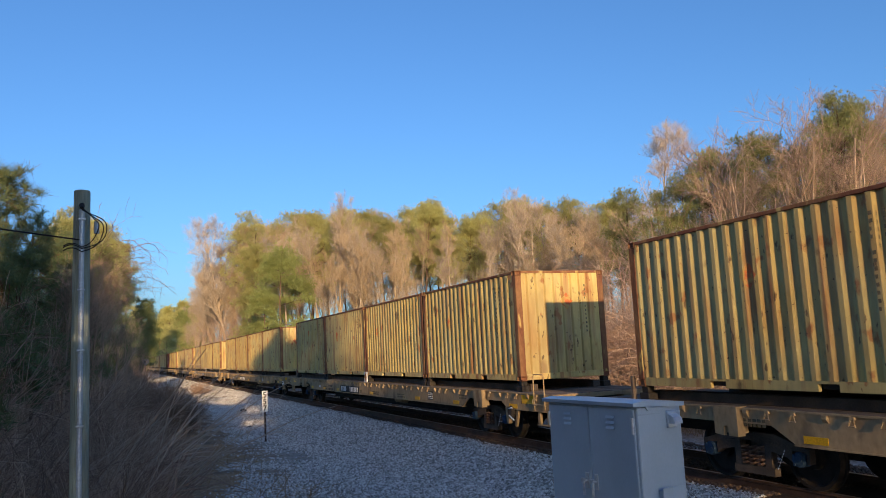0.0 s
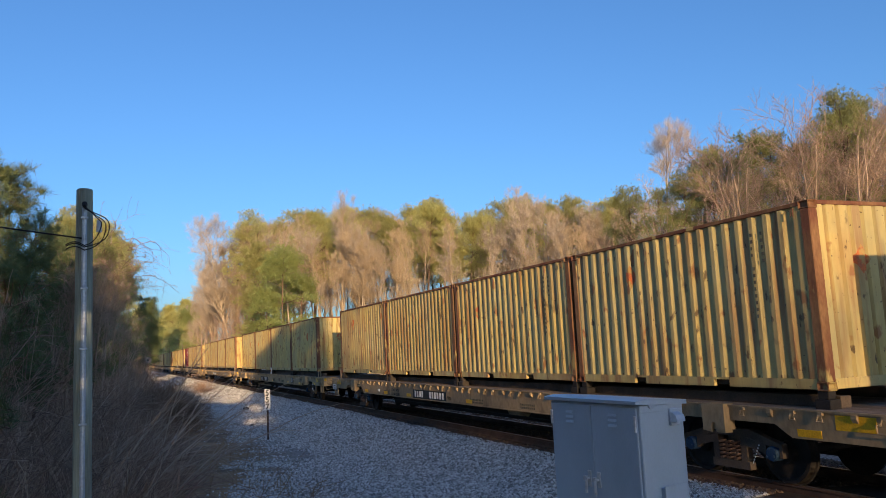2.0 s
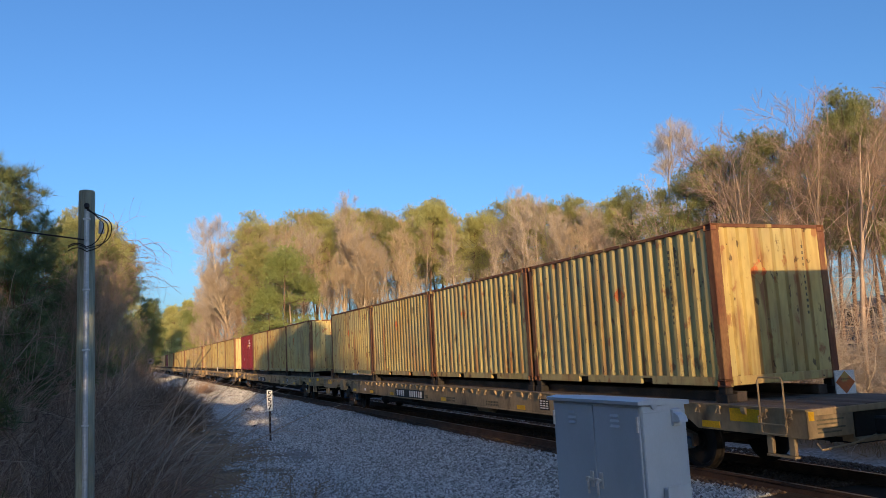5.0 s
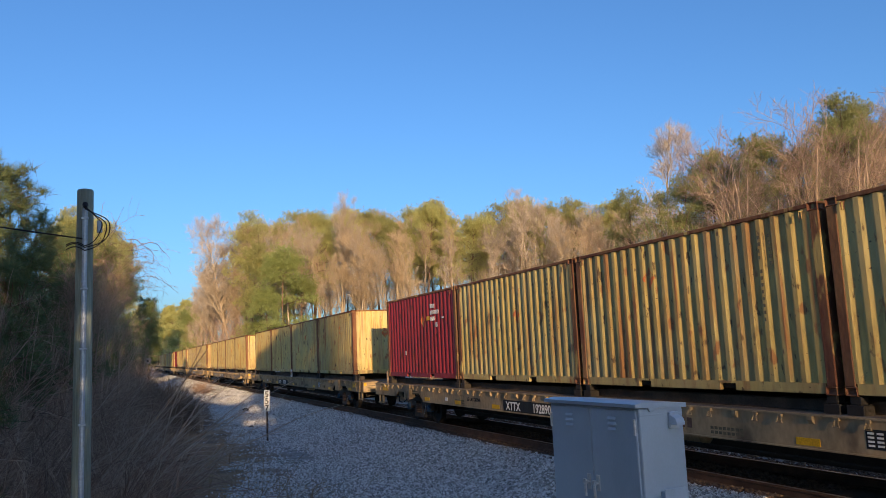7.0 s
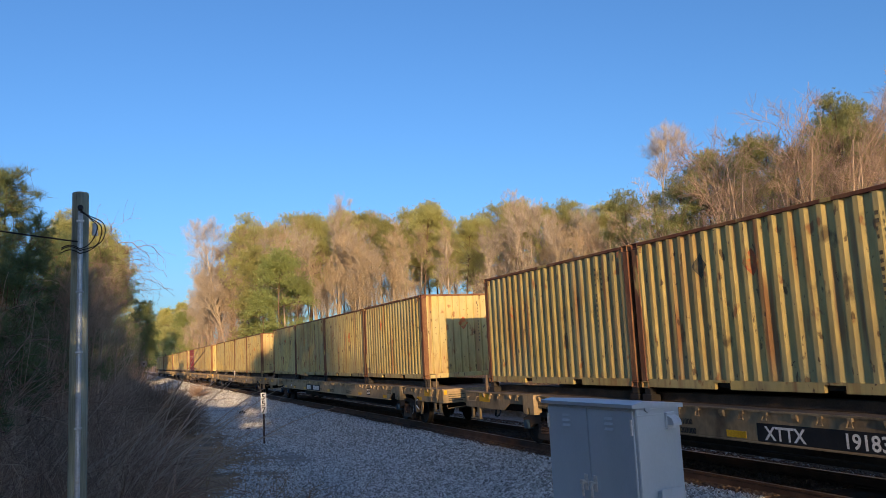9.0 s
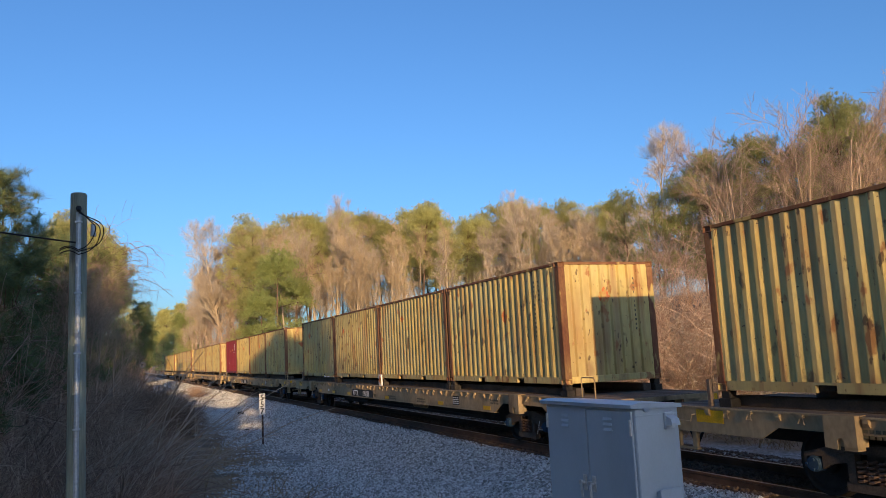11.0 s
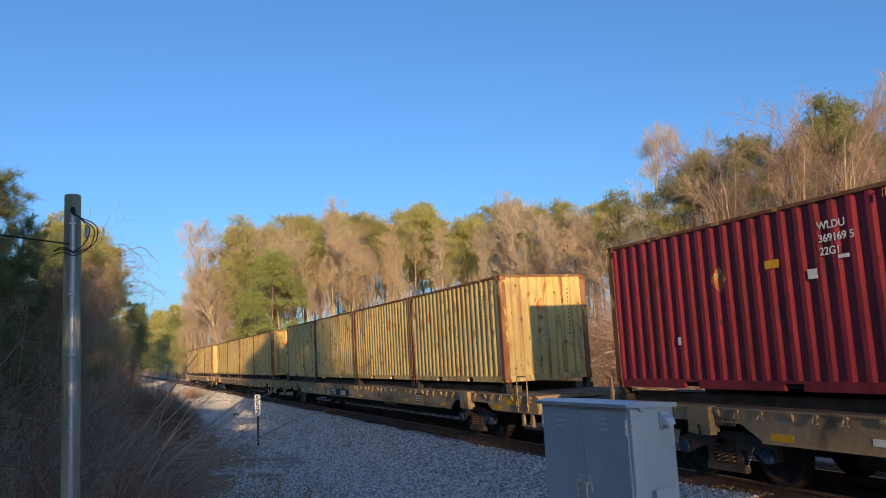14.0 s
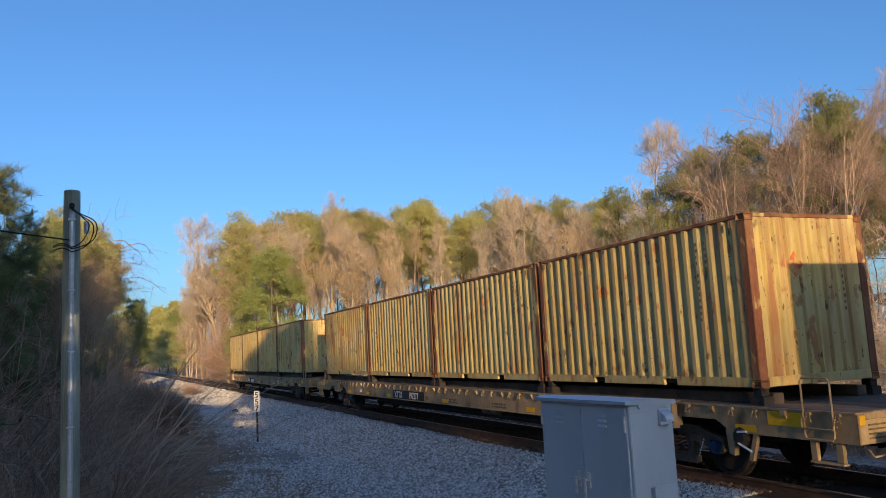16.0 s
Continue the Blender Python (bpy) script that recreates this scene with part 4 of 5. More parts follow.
    # lashing eyes near the top corners
    eye = part("lashing_eye", tube([(-0.02, 0, 0), (-0.02, -0.03, -0.01), (-0.02, -0.03, -0.11), (0.02, -0.03, -0.11), (0.02, -0.03, -0.01), (0.02, 0, 0)], 0.008, 4), RUST, c,
               at=pose(-hl + 0.28, -hw + 0.012, BOX_H - 0.09))
    again(eye, pose(hl - 0.28, -hw + 0.012, BOX_H - 0.09))
    # stencilled identification, as bars
    bm = bmesh.new()
    r = random.Random(2)
    for col, n in ((0, 13), (0.20, 5)) if paint is not RED else ():
        for i in range(n):
            if col == 0 and i == 4:
                continue
            w = r.uniform(0.026, 0.05)
            add_box(bm, (col, -0.004, BOX_H - 0.36 - i * 0.10), (col + w, 0.0, BOX_H - 0.31 - i * 0.10))
    if paint is not RED:
        part("stencil", bm, INK, c, at=pose(hl - 1.12, -hw + 0.010, 0))["kind"] = "stuff"
    else:
        bm.free()
        for x, z, w, h, m in ((0.75, 1.74, 0.26, 0.12, SAFETY), (1.98, 1.74, 0.17, 0.05, WHITE), (-1.25, 0.72, 0.07, 0.13, WHITE), (1.48, 1.52, 0.15, 0.13, WHITE)):
            part("sticker", boxes(((0, -0.004, 0), (w, 0, h))), m, c, at=pose(x, -hw + 0.010, z))
    bm = bmesh.new()
    for i in range(12):
        if i != 4:
            add_box(bm, (0, -0.004, BOX_H - 0.40 - i * 0.10), (r.uniform(0.02, 0.045), 0.0, BOX_H - 0.35 - i * 0.10))
    part("end_stencil", bm, INK, c, at=pose(hl - 0.010, 0.66, 0, 0, 0, 90))["kind"] = "stuff"
    return c


def lettering(text, size, mat, parent, at):
    cu = bpy.data.curves.new("lettering", "FONT")
    cu.body, cu.size, cu.extrude, cu.offset, cu.align_x = text, size, 0.001, size * 0.018, 'LEFT'
    ob = bpy.data.objects.new("lettering", cu)
    me = bpy.data.meshes.new_from_object(ob)
    bpy.data.objects.remove(ob)
    me.materials.append(mat)
    o = new("lettering", me)
    o.parent = parent
    o.matrix_basis = at
    o["kind"] = "stuff"
    return o


WHEEL_R, WHEEL_BASE, BOGIE_X = 0.457, 1.76, 10.03


def wheelset_mesh():
    bm = bmesh.new()

    def lathe(prof, sides):
        rings = [[bm.verts.new((r * math.cos(k * math.tau / sides), y, r * math.sin(k * math.tau / sides))) for k in range(sides)] for y, r in prof]
        for a, b in zip(rings, rings[1:]):
            for k in range(sides):
                bm.faces.new((a[k], a[(k + 1) % sides], b[(k + 1) % sides], b[k]))
        bm.faces.new(rings[0][::-1])
        bm.faces.new(rings[-1])
    for s in (-1, 1):
        lathe([(s * y, r) for y, r in ((0.66, 0.10), (0.68, 0.16), (0.69, 0.38), (0.685, 0.49), (0.715, 0.485), (0.725, WHEEL_R), (0.82, WHEEL_R - 0.006),
                                       (0.82, 0.40), (0.775, 0.37), (0.765, 0.17), (0.83, 0.15), (0.83, 0.10))], 28)
        lathe([(s * y, r) for y, r in ((0.93, 0.06), (0.94, 0.11), (1.075, 0.11), (1.09, 0.098), (1.105, 0.098), (1.11, 0.055))], 16)
        for k in range(3):
            a = k * math.tau / 3
            lathe2 = (0.075 * math.cos(a), 0.075 * math.sin(a))
            add_box(bm, (lathe2[0] - 0.014, min(s * 1.12, s * 1.14), lathe2[1] - 0.014), (lathe2[0] + 0.014, max(s * 1.12, s * 1.14), lathe2[1] + 0.014))
    lathe([(-1.0, 0.075), (1.0, 0.075)], 10)
    bmesh.ops.recalc_face_normals(bm, faces=bm.faces)
    for f in bm.faces:
        c = f.calc_center_median()
        if abs(c.y) > 0.925 and math.hypot(c.x, c.z) < 0.2:
            f.material_index = 1
    return bm


def bogie(car, x):
    """Three-piece truck: two side frames, bolster, spring nests, two wheelsets."""
    b = part("bogie", boxes(((-0.16, -0.95, 0.42), (0.16, 0.95, 0.70)), ((-0.3, -0.3, 0.70), (0.3, 0.3, 0.78)), bevel=0.02), DUSTY, car, "dusty dark three-piece truck", at=pose(x, 0, 0))
    h = WHEEL_BASE / 2
    for s in (-1, 1):
        lo, hi = sorted((s * 0.95, s * 1.06))
        bm = bmesh.new()
        # upper and lower members leave a window for the springs
        add_prism(bm, [(-h - 0.17, 0.40), (-h - 0.17, 0.60), (-h + 0.1, 0.67), (-0.45, 0.77), (0.45, 0.77), (h - 0.1, 0.67), (h + 0.17, 0.60), (h + 0.17, 0.40),
                       (h + 0.12, 0.40), (h + 0.12, 0.55), (h - 0.15, 0.57), (0.40, 0.65), (-0.40, 0.65), (-h + 0.15, 0.57), (-h - 0.12, 0.55), (-h - 0.12, 0.40)], lo, hi)
        for q in (-1, 1):
            add_prism(bm, [(q * (h - 0.13), 0.40), (q * (h - 0.13), 0.58), (q * 0.24, 0.66), (q * 0.24, 0.26), (q * 0.36, 0.26), (q * 0.36, 0.52), (q * (h - 0.22), 0.46)][::q], lo, hi)
        add_box(bm, (-0.40, lo, 0.16), (0.40, hi, 0.28))
        bmesh.ops.recalc_face_normals(bm, faces=bm.faces)
        part("side_frame", bm, DUSTY, b)
        for k in (-0.15, 0.0, 0.15):
            coil = [(0.066 * math.cos(i * 1.05), s * 1.04 + 0.055 * math.sin(i * 1.05), 0.27 + i * 0.30 / 30) for i in range(31)]
            part("spring", tube([(p[0] + k, p[1], p[2]) for p in coil], 0.019, 4), COIL, b)
        bars = bmesh.new()
        for i in range(7):
            add_box(bars, (0, -0.003, i * 0.05), (0.018, 0.003, i * 0.05 + 0.026))
        part("stencil", bars, WHITE, b, at=pose(0.46, s * 1.062, 0.28, 0, 28, 0))["kind"] = "stuff"
    for q in (-1, 1):
        if wheelset_proto:
            w = again(wheelset_proto[0], pose(q * h, 0, WHEEL_R), b)
        else:
            w = part("wheelset", wheelset_mesh(), GREASE, b, "dark steel wheels with blue bearing caps", at=pose(q * h, 0, WHEEL_R))
            w.data.materials.append(BLUECAP)
            wheelset_proto.append(w)
        wheelsets.append(w)
    return b


wheelset_proto, wheelsets = [], []


def flat_car():
    c = thing("flat_car", Matrix(), "long tan flat car with tie-down rings along its side sill", "rail car", "flat cars of the train")
    e = CAR_END
    # side sills: deep between the trucks, shallow above them
    out = [(-e, 0.76), (-11.55, 0.76), (-11.25, 0.93), (-9.35, 0.93), (-8.95, 0.70), (8.95, 0.70), (9.35, 0.93), (11.25, 0.93), (11.55, 0.76), (e, 0.76), (e, DECK_Z - 0.015), (-e, DECK_Z - 0.015)]
    for s in (-1, 1):
        lo, hi = sorted((s * 1.29, s * 1.32))
        bm = prism(out, lo, hi)
        a, b = sorted((s * 1.22, s * 1.345))
        add_box(bm, (-8.95, a, 0.685), (8.95, b, 0.705))
        add_box(bm, (-e, a, DECK_Z - 0.03), (e, b, DECK_Z - 0.004))
        part("side_sill", bm, TAN, c)
    part("centre_sill", boxes(((-e + 0.1, -0.32, 0.60), (e - 0.1, 0.32, 1.08)), ((-8.3, -0.31, 0.30), (8.3, 0.31, 0.60)), bevel=0.01), BLACK, c, "black centre sill")
    bm = bmesh.new()
    for i in range(17):
        x = -7.6 + i * 0.95
        add_box(bm, (x - 0.05, -1.28, 0.82), (x + 0.05, 1.28, 1.06))
    part("underframe", bm, BLACK, c)
    # deck planks
    w = 2.58 / 9
    plank = None
    for i in range(9):
        m = pose(0, -1.29 + w * (i + 0.5), DECK_Z - 0.05)
        if plank is None:
            plank = part("deck_plank", boxes(((-e + 0.03, -w / 2 + 0.008, 0), (e - 0.03, w / 2 - 0.008, 0.05)), bevel=0.006), DECK, c, "worn brown deck plank", at=m)
        else:
            again(plank, m)
    for s in (-1, 1):
        beam = part("bearing_beam", boxes(((-12.25, -0.10, 0), (12.25, 0.10, 0.16)), bevel=0.01), DUSTY, c, "dusty brown bearing beam", at=pose(SHIFT, s * 0.86, DECK_Z))
    # pedestals under the containers' corners
    ped = None
    for k in range(4):
        mid = SHIFT + RUN / 2 - BOX_L / 2 - k * (BOX_L + GAP)
        for sx in (-1, 1):
            for sy in (-1, 1):
                m = pose(mid + sx * (BOX_L / 2 - 0.12), sy * 1.12, DECK_Z - 0.01)
                if ped is None:
                    ped = part("pedestal", boxes(((-0.13, -0.10, 0), (0.13, 0.10, 0.14)), ((-0.085, -0.075, 0.14), (0.085, 0.075, BOX_Z - DECK_Z + 0.01)), bevel=0.01), BLACK, c, "black container pedestal", at=m)
                else:
                    again(ped, m)
    # stake pockets and tie-down rings
    pocket = ring = None
    for i in range(19):
        x = -12.6 + i * 1.4
        for s in (-1, 1):
            m = pose(x, s * 1.32, DECK_Z - 0.03, 0, 0, 0 if s < 0 else 180)
            if pocket is None:
                pocket = part("stake_pocket", prism([(0, 0), (-0.05, 0), (-0.05, -0.05), (-0.02, -0.10), (0, -0.10)], -0.04, 0.04, axis=0), TAN, c, at=m)
            else:
                again(pocket, m)
            for d in (0.42, 0.88):
                m = pose(x + d, s * 1.325, DECK_Z - 0.035, 0, 0, 0 if s < 0 else 180)
                if ring is None:
                    bm = bmesh.new()
                    add_tube(bm, [(-0.015, -0.03, 0.0), (-0.05, -0.05, -0.11), (0.05, -0.05, -0.11), (0.015, -0.03, 0.0), (-0.015, -0.03, 0.0)], 0.012, 5)
                    add_box(bm, (-0.035, -0.045, -0.03), (0.035, 0.0, 0.012))
                    bmesh.ops.recalc_face_normals(bm, faces=bm.faces)
                    ring = part("tie_down_ring", bm, TAN, c, at=m)
                else:
                    again(ring, m)
    # ends
    for sx in (-1, 1):
        turned = pose(sx * e, 0, 0, 0, 0, 0 if sx > 0 else 180)
        sill = part("end_sill", boxes(((-0.03, -1.32, 1.06), (0.0, 1.32, DECK_Z - 0.012)), bevel=0.006), TAN, c, "tan end sill over a pocket for the coupler", at=turned)
        for q in (-1, 1):
            lo, hi = sorted((q * 0.46, q * 1.32))
            part("end_plate", boxes(((-0.03, lo, 0.76), (0.0, hi, 1.06)), bevel=0.006), TAN, sill)
            lo, hi = sorted((q * 0.43, q * 0.46))
            part("pocket_side", boxes(((-0.45, lo, 0.70), (-0.03, hi, 1.06))), TAN, sill)
        part("striker", boxes(((-0.25, -0.43, 0.64), (0.02, 0.43, 0.70)), bevel=0.006), TAN, sill)
        part("pocket_back", boxes(((-0.47, -0.43, 0.60), (-0.45, 0.43, 1.06))), BLACK, sill)
        for q in (-1, 1):
            part("reflective_strip", boxes(((0.0, q * 1.24 - 0.05, 1.0), (0.004, q * 1.24 + 0.05, 1.12))), SAFETY, sill)
        bars = boxes(*[((0.0, -1.15, 0.82 + i * 0.055), (0.004, -1.15 + w, 0.842 + i * 0.055)) for i, w in enumerate((0.44, 0.52, 0.40, 0.50))])
        part("stencil", bars, INK, sill)["kind"] = "stuff"
        lever = tube([(0.03, -1.22, 0.70), (0.10, -1.22, 0.62), (0.10, -0.6, 0.66), (0.12, -0.2, 0.74)], 0.014, 6)
        part("uncoupling_lever", lever, TAN, sill)
        bm = boxes(((0.0, -0.10, -0.12), (0.55, 0.10, 0.12)), ((0.45, -0.16, -0.17), (0.69, 0.16, 0.17)), bevel=0.03)
        part("coupler", bm, BLACK, c, "black knuckle coupler", at=pose(sx * e, 0, 0.86, 0, 0, 0 if sx > 0 else 180))
        hose = [(0, 0.35, 0.80), (0.15, 0.36, 0.62), (0.35, 0.30, 0.42), (0.62, 0.10, 0.36)]
        part("brake_hose", tube(hose, 0.025, 6), RUBBER, c, at=pose(sx * e, 0, 0, 0, 0, 0 if sx > 0 else 180))
        for sy in (-1, 1):
            for x in (0.33, 0.73):
                part("step_hanger", boxes(((-0.055, -0.03, 0.50), (0.055, 0.03, 0.76)), bevel=0.01), TAN, c, at=pose(sx * (e - x), sy * 1.27, 0))
            part("step_tread", boxes(((-0.26, -0.05, 0.47), (0.26, 0.05, 0.50)), bevel=0.006), TAN, c, at=pose(sx * (e - 0.53), sy * 1.27, 0))
            part("reflective_strip", boxes(((-0.30, -0.003, 0), (0.30, 0.003, 0.19))), SAFETY, c, "yellow reflective patch", at=pose(sx * (e - 1.15), sy * 1.324, 0.92))
            grab = [(-0.26, 0, 0.10), (-0.26, -0.07, 0.10), (-0.24, -0.08, 0.0), (0.24, -0.08, 0.0), (0.26, -0.07, 0.10), (0.26, 0, 0.10)]
            part("grab_iron", tube(grab, 0.011, 6), TAN, c, at=pose(sx * (e - 0.55), sy * 1.32, 0.93, 0, 0, 0 if sy < 0 else 180))
    for sx in (-1, 1):
        for sy in (-1, 1):
            arch = [(0.05 * math.cos(k * math.pi / 6), 0.80 + 0.05 * math.sin(k * math.pi / 6)) for k in range(7)]
            face = [(-0.24, DECK_Z - 0.03), (-0.24, 0.72), (-0.05, 0.70)] + [p for p in arch[::-1]] + [(0.05, 0.70), (0.24, 0.72), (0.24, DECK_Z - 0.03)]
            bm = prism(face, -0.12, -0.07)
            add_box(bm, (-0.24, -0.07, 0.74), (0.24, 0.08, DECK_Z - 0.03))
            add_prism(bm, [(-0.12, 0.70), (0.02, 0.70), (0.02, 0.74), (-0.12, 0.74)], 0.06, 0.24, axis=0)
            bmesh.ops.recalc_face_normals(bm, faces=bm.faces)
            part("jacking_pad", bm, TAN, c, "tan bolster end with a jacking pad", at=pose(sx * (e - 3.60), sy * 1.31, 0.04, 0, 0, 0 if sy < 0 else 180))
    part("hand_rail", tube([(-0.20, 0, -0.20), (-0.20, 0, 0.40), (0.20, 0, 0.40), (0.20, 0, -0.20)], 0.013, 6), TAN, c, at=pose(-e + 1.05, 1.37, 1.02))
    # side markings
    for x in (-8.6, -6.3, -3.95, 0.75, 5.5, 8.5):
        part("reflective_strip", boxes(((-0.20, -0.003, 0), (0.20, 0.003, 0.10))), SAFETY, c, at=pose(x, -1.324, 0.735))
    part("number_panel", boxes(((-3.37, -0.004, 0.715), (-0.66, 0.0, 0.975)), ), PANEL, c, "black panel for the car's number", at=pose(SHIFT, -1.321, 0))
    part("test_panel", boxes(((0, -0.004, 0), (0.42, 0.0, 0.24))), PANEL, c, "small black test-date panel", at=pose(6.4, -1.321, 0.78))
    bars = bmesh.new()
    for i in range(4):
        for k in range(3):
            add_box(bars, (0.03 + k * 0.13, -0.004, 0.03 + i * 0.05), (0.12 + k * 0.13, 0, 0.055 + i * 0.05))
    part("test_stencil", bars, WHITE, c, at=pose(6.4, -1.326, 0.78))["kind"] = "stuff"
    bars = bmesh.new()
    for x0, n in ((-0.28, 3), (1.3, 9), (4.1, 8), (9.2, 5), (-9.5, 6), (-6.0, 7)):
        for row in range(1 if n == 3 else 2):
            for k in range(n):
                add_box(bars, (x0 + k * 0.09, -0.003, 0.82 - row * 0.07 + (0.14 if abs(x0) > 9 else 0)), (x0 + k * 0.09 + 0.065, 0, 0.865 - row * 0.07 + (0.14 if abs(x0) > 9 else 0)))
    part("stencil", bars, INK, c, at=pose(-0.47, -1.321, 0))["kind"] = "stuff"
    part("reflective_strip", boxes(((-0.20, -0.003, 0), (0.20, 0.003, 0.10))), SAFETY, c, at=pose(11.85, -1.324, 0.79))
    part("sticker", boxes(((-0.09, -0.003, 0), (0.09, 0.003, 0.09))), WHITE, c, "pale blue-white sticker", at=pose(-7.1, -1.324, 0.80))
    lettering("C", 0.12, INK, c, pose(-6.05, -1.326, 0.78, 90, 0, 0))
    part("stencil_box", boxes(((-0.13, -0.003, 0), (0.13, 0, 0.012)), ((-0.13, -0.003, 0.25), (0.13, 0, 0.262)), ((-0.13, -0.003, 0), (-0.118, 0, 0.262)), ((0.118, -0.003, 0), (0.13, 0, 0.262))), INK, c, at=pose(-6.0, -1.322, 0.72))
    lettering("60K", 0.13, INK, c, pose(SHIFT - 0.52, -1.326, 0.76, 90, 0, 0))
    # brake gear under the side
    part("brake_rod", tube([(-7.4, -1.1, 0.55), (7.4, -1.1, 0.52)], 0.018, 6), BLACK, c)
    part("brake_cylinder", tube([(2.2, -0.8, 0.62), (2.25, -0.8, 0.62), (2.9, -0.8, 0.62), (2.95, -0.8, 0.62)], [0.10, 0.16, 0.16, 0.10], 14), TAN, c, "tan brake cylinder")
    part("air_reservoir", tube([(-4.2, -0.75, 0.64), (-4.1, -0.75, 0.64), (-3.1, -0.75, 0.64), (-3.0, -0.75, 0.64)], [0.12, 0.19, 0.19, 0.12], 14), BLACK, c)
    part("wooden_stake", boxes(((-0.035, -0.035, 0), (0.035, 0.035, 0.42)), bevel=0.005), DECK, c, "pale wooden stake", at=pose(SHIFT - RUN / 2 - 0.20, -1.2, DECK_Z))
    for x in (-BOGIE_X, BOGIE_X):
        bogie(c, x)
    return c


def hand_brake(car):
    """Bracket, gear case and levers below the sill."""
    e = CAR_END
    gear = part("hand_brake", prism([(-0.20, 0.80), (-0.16, 0.44), (-0.06, 0.42), (-0.02, 0.80)], -0.05, 0.05), TAN, car, "tan hand-brake bracket with a dark gear case", at=pose(e - 2.10, -1.27, 0))
    part("bracket_arm", prism([(0.34, 0.80), (0.20, 0.38), (0.27, 0.37), (0.43, 0.80)], -0.03, 0.03), TAN, gear)
    part("gear_case", tube([(0.10, -0.10, 0.70), (0.10, -0.06, 0.70), (0.10, 0.06, 0.70), (0.10, 0.09, 0.70)], [0.10, 0.15, 0.15, 0.10], 10), BLACK, gear)
    part("lever", tube([(0.10, -0.11, 0.78), (0.24, -0.13, 0.80), (0.30, -0.13, 0.80)], 0.016, 6), WHITE, gear, "white-tipped lever")
    part("lever", tube([(0.10, -0.11, 0.62), (0.30, -0.14, 0.56), (0.38, -0.14, 0.53)], 0.016, 6), WHITE, gear, "white-tipped lever")


def hand_rail(car):
    """Tall tubular rail beside the front steps."""
    bm = tube([(-0.23, 0, -0.20), (-0.23, 0, 0.52), (-0.20, 0, 0.56), (0.20, 0, 0.56), (0.23, 0, 0.52), (0.23, 0, -0.20), (0.20, 0, -0.23), (-0.20, 0, -0.23), (-0.23, 0, -0.20)], 0.014, 6)
    rail = part("hand_rail", bm, TAN, car, "tan tubular hand rail", at=pose(CAR_END - 0.55, -1.37, 1.02))
    for q in (-1, 1):
        part("bracket", tube([(q * 0.23, 0, 0.0), (q * 0.19, 0.02, -0.02), (q * 0.27, 0.02, -0.06), (q * 0.19, 0.02, -0.10), (q * 0.23, 0.04, -0.13)], 0.011, 5), TAN, rail)


def use_plate(car, x):
    """White plate with black words below the sill's end."""
    plate = part("notice_plate", boxes(((-0.28, -0.004, 0.69), (0.28, 0.0, 0.90)), bevel=0.001), WHITE, car, "white plate with black words", at=pose(x, -1.33, 0))
    lettering("FOR MILITARY", 0.072, PANEL, plate, pose(-0.255, -0.007, 0.815, 90, 0, 0))
    lettering("USE ONLY", 0.072, PANEL, plate, pose(-0.155, -0.007, 0.72, 90, 0, 0))


def board(car, m):
    b = part("hazard_board", boxes(((-0.155, -0.02, 0.0), (0.155, 0.02, 0.38)), bevel=0.003), WHITE, car, "white board with an orange hazard diamond", at=m)
    d = part("diamond", diamond(0.30, 0.004), ORANGE, b, "orange diamond", at=pose(0, -0.021, 0.19))
    d.scale = (1.0, 1.0, 1.22)
    bars = boxes(*[((-0.07 + i * 0.03, -0.003, 0), (-0.05 + i * 0.03, 0, 0.02)) for i in range(5)])
    part("small_print", bars, INK, b, at=pose(0, -0.026, 0.23))["kind"] = "stuff"
    return b


NUMBERS = {3: "192885", 5: "192890", 6: "191839", 8: "193126", 9: "192846", 10: "192301", 11: "192277"}
LIMITS = {1: ("LT WT  83000", "LD LMT 203000"), 2: ("LT WT  84700", "LD LMT 201300"), 5: ("LD LMT 203900",), 6: ("LT WT  81000", "LD LMT 203000")}
train = []


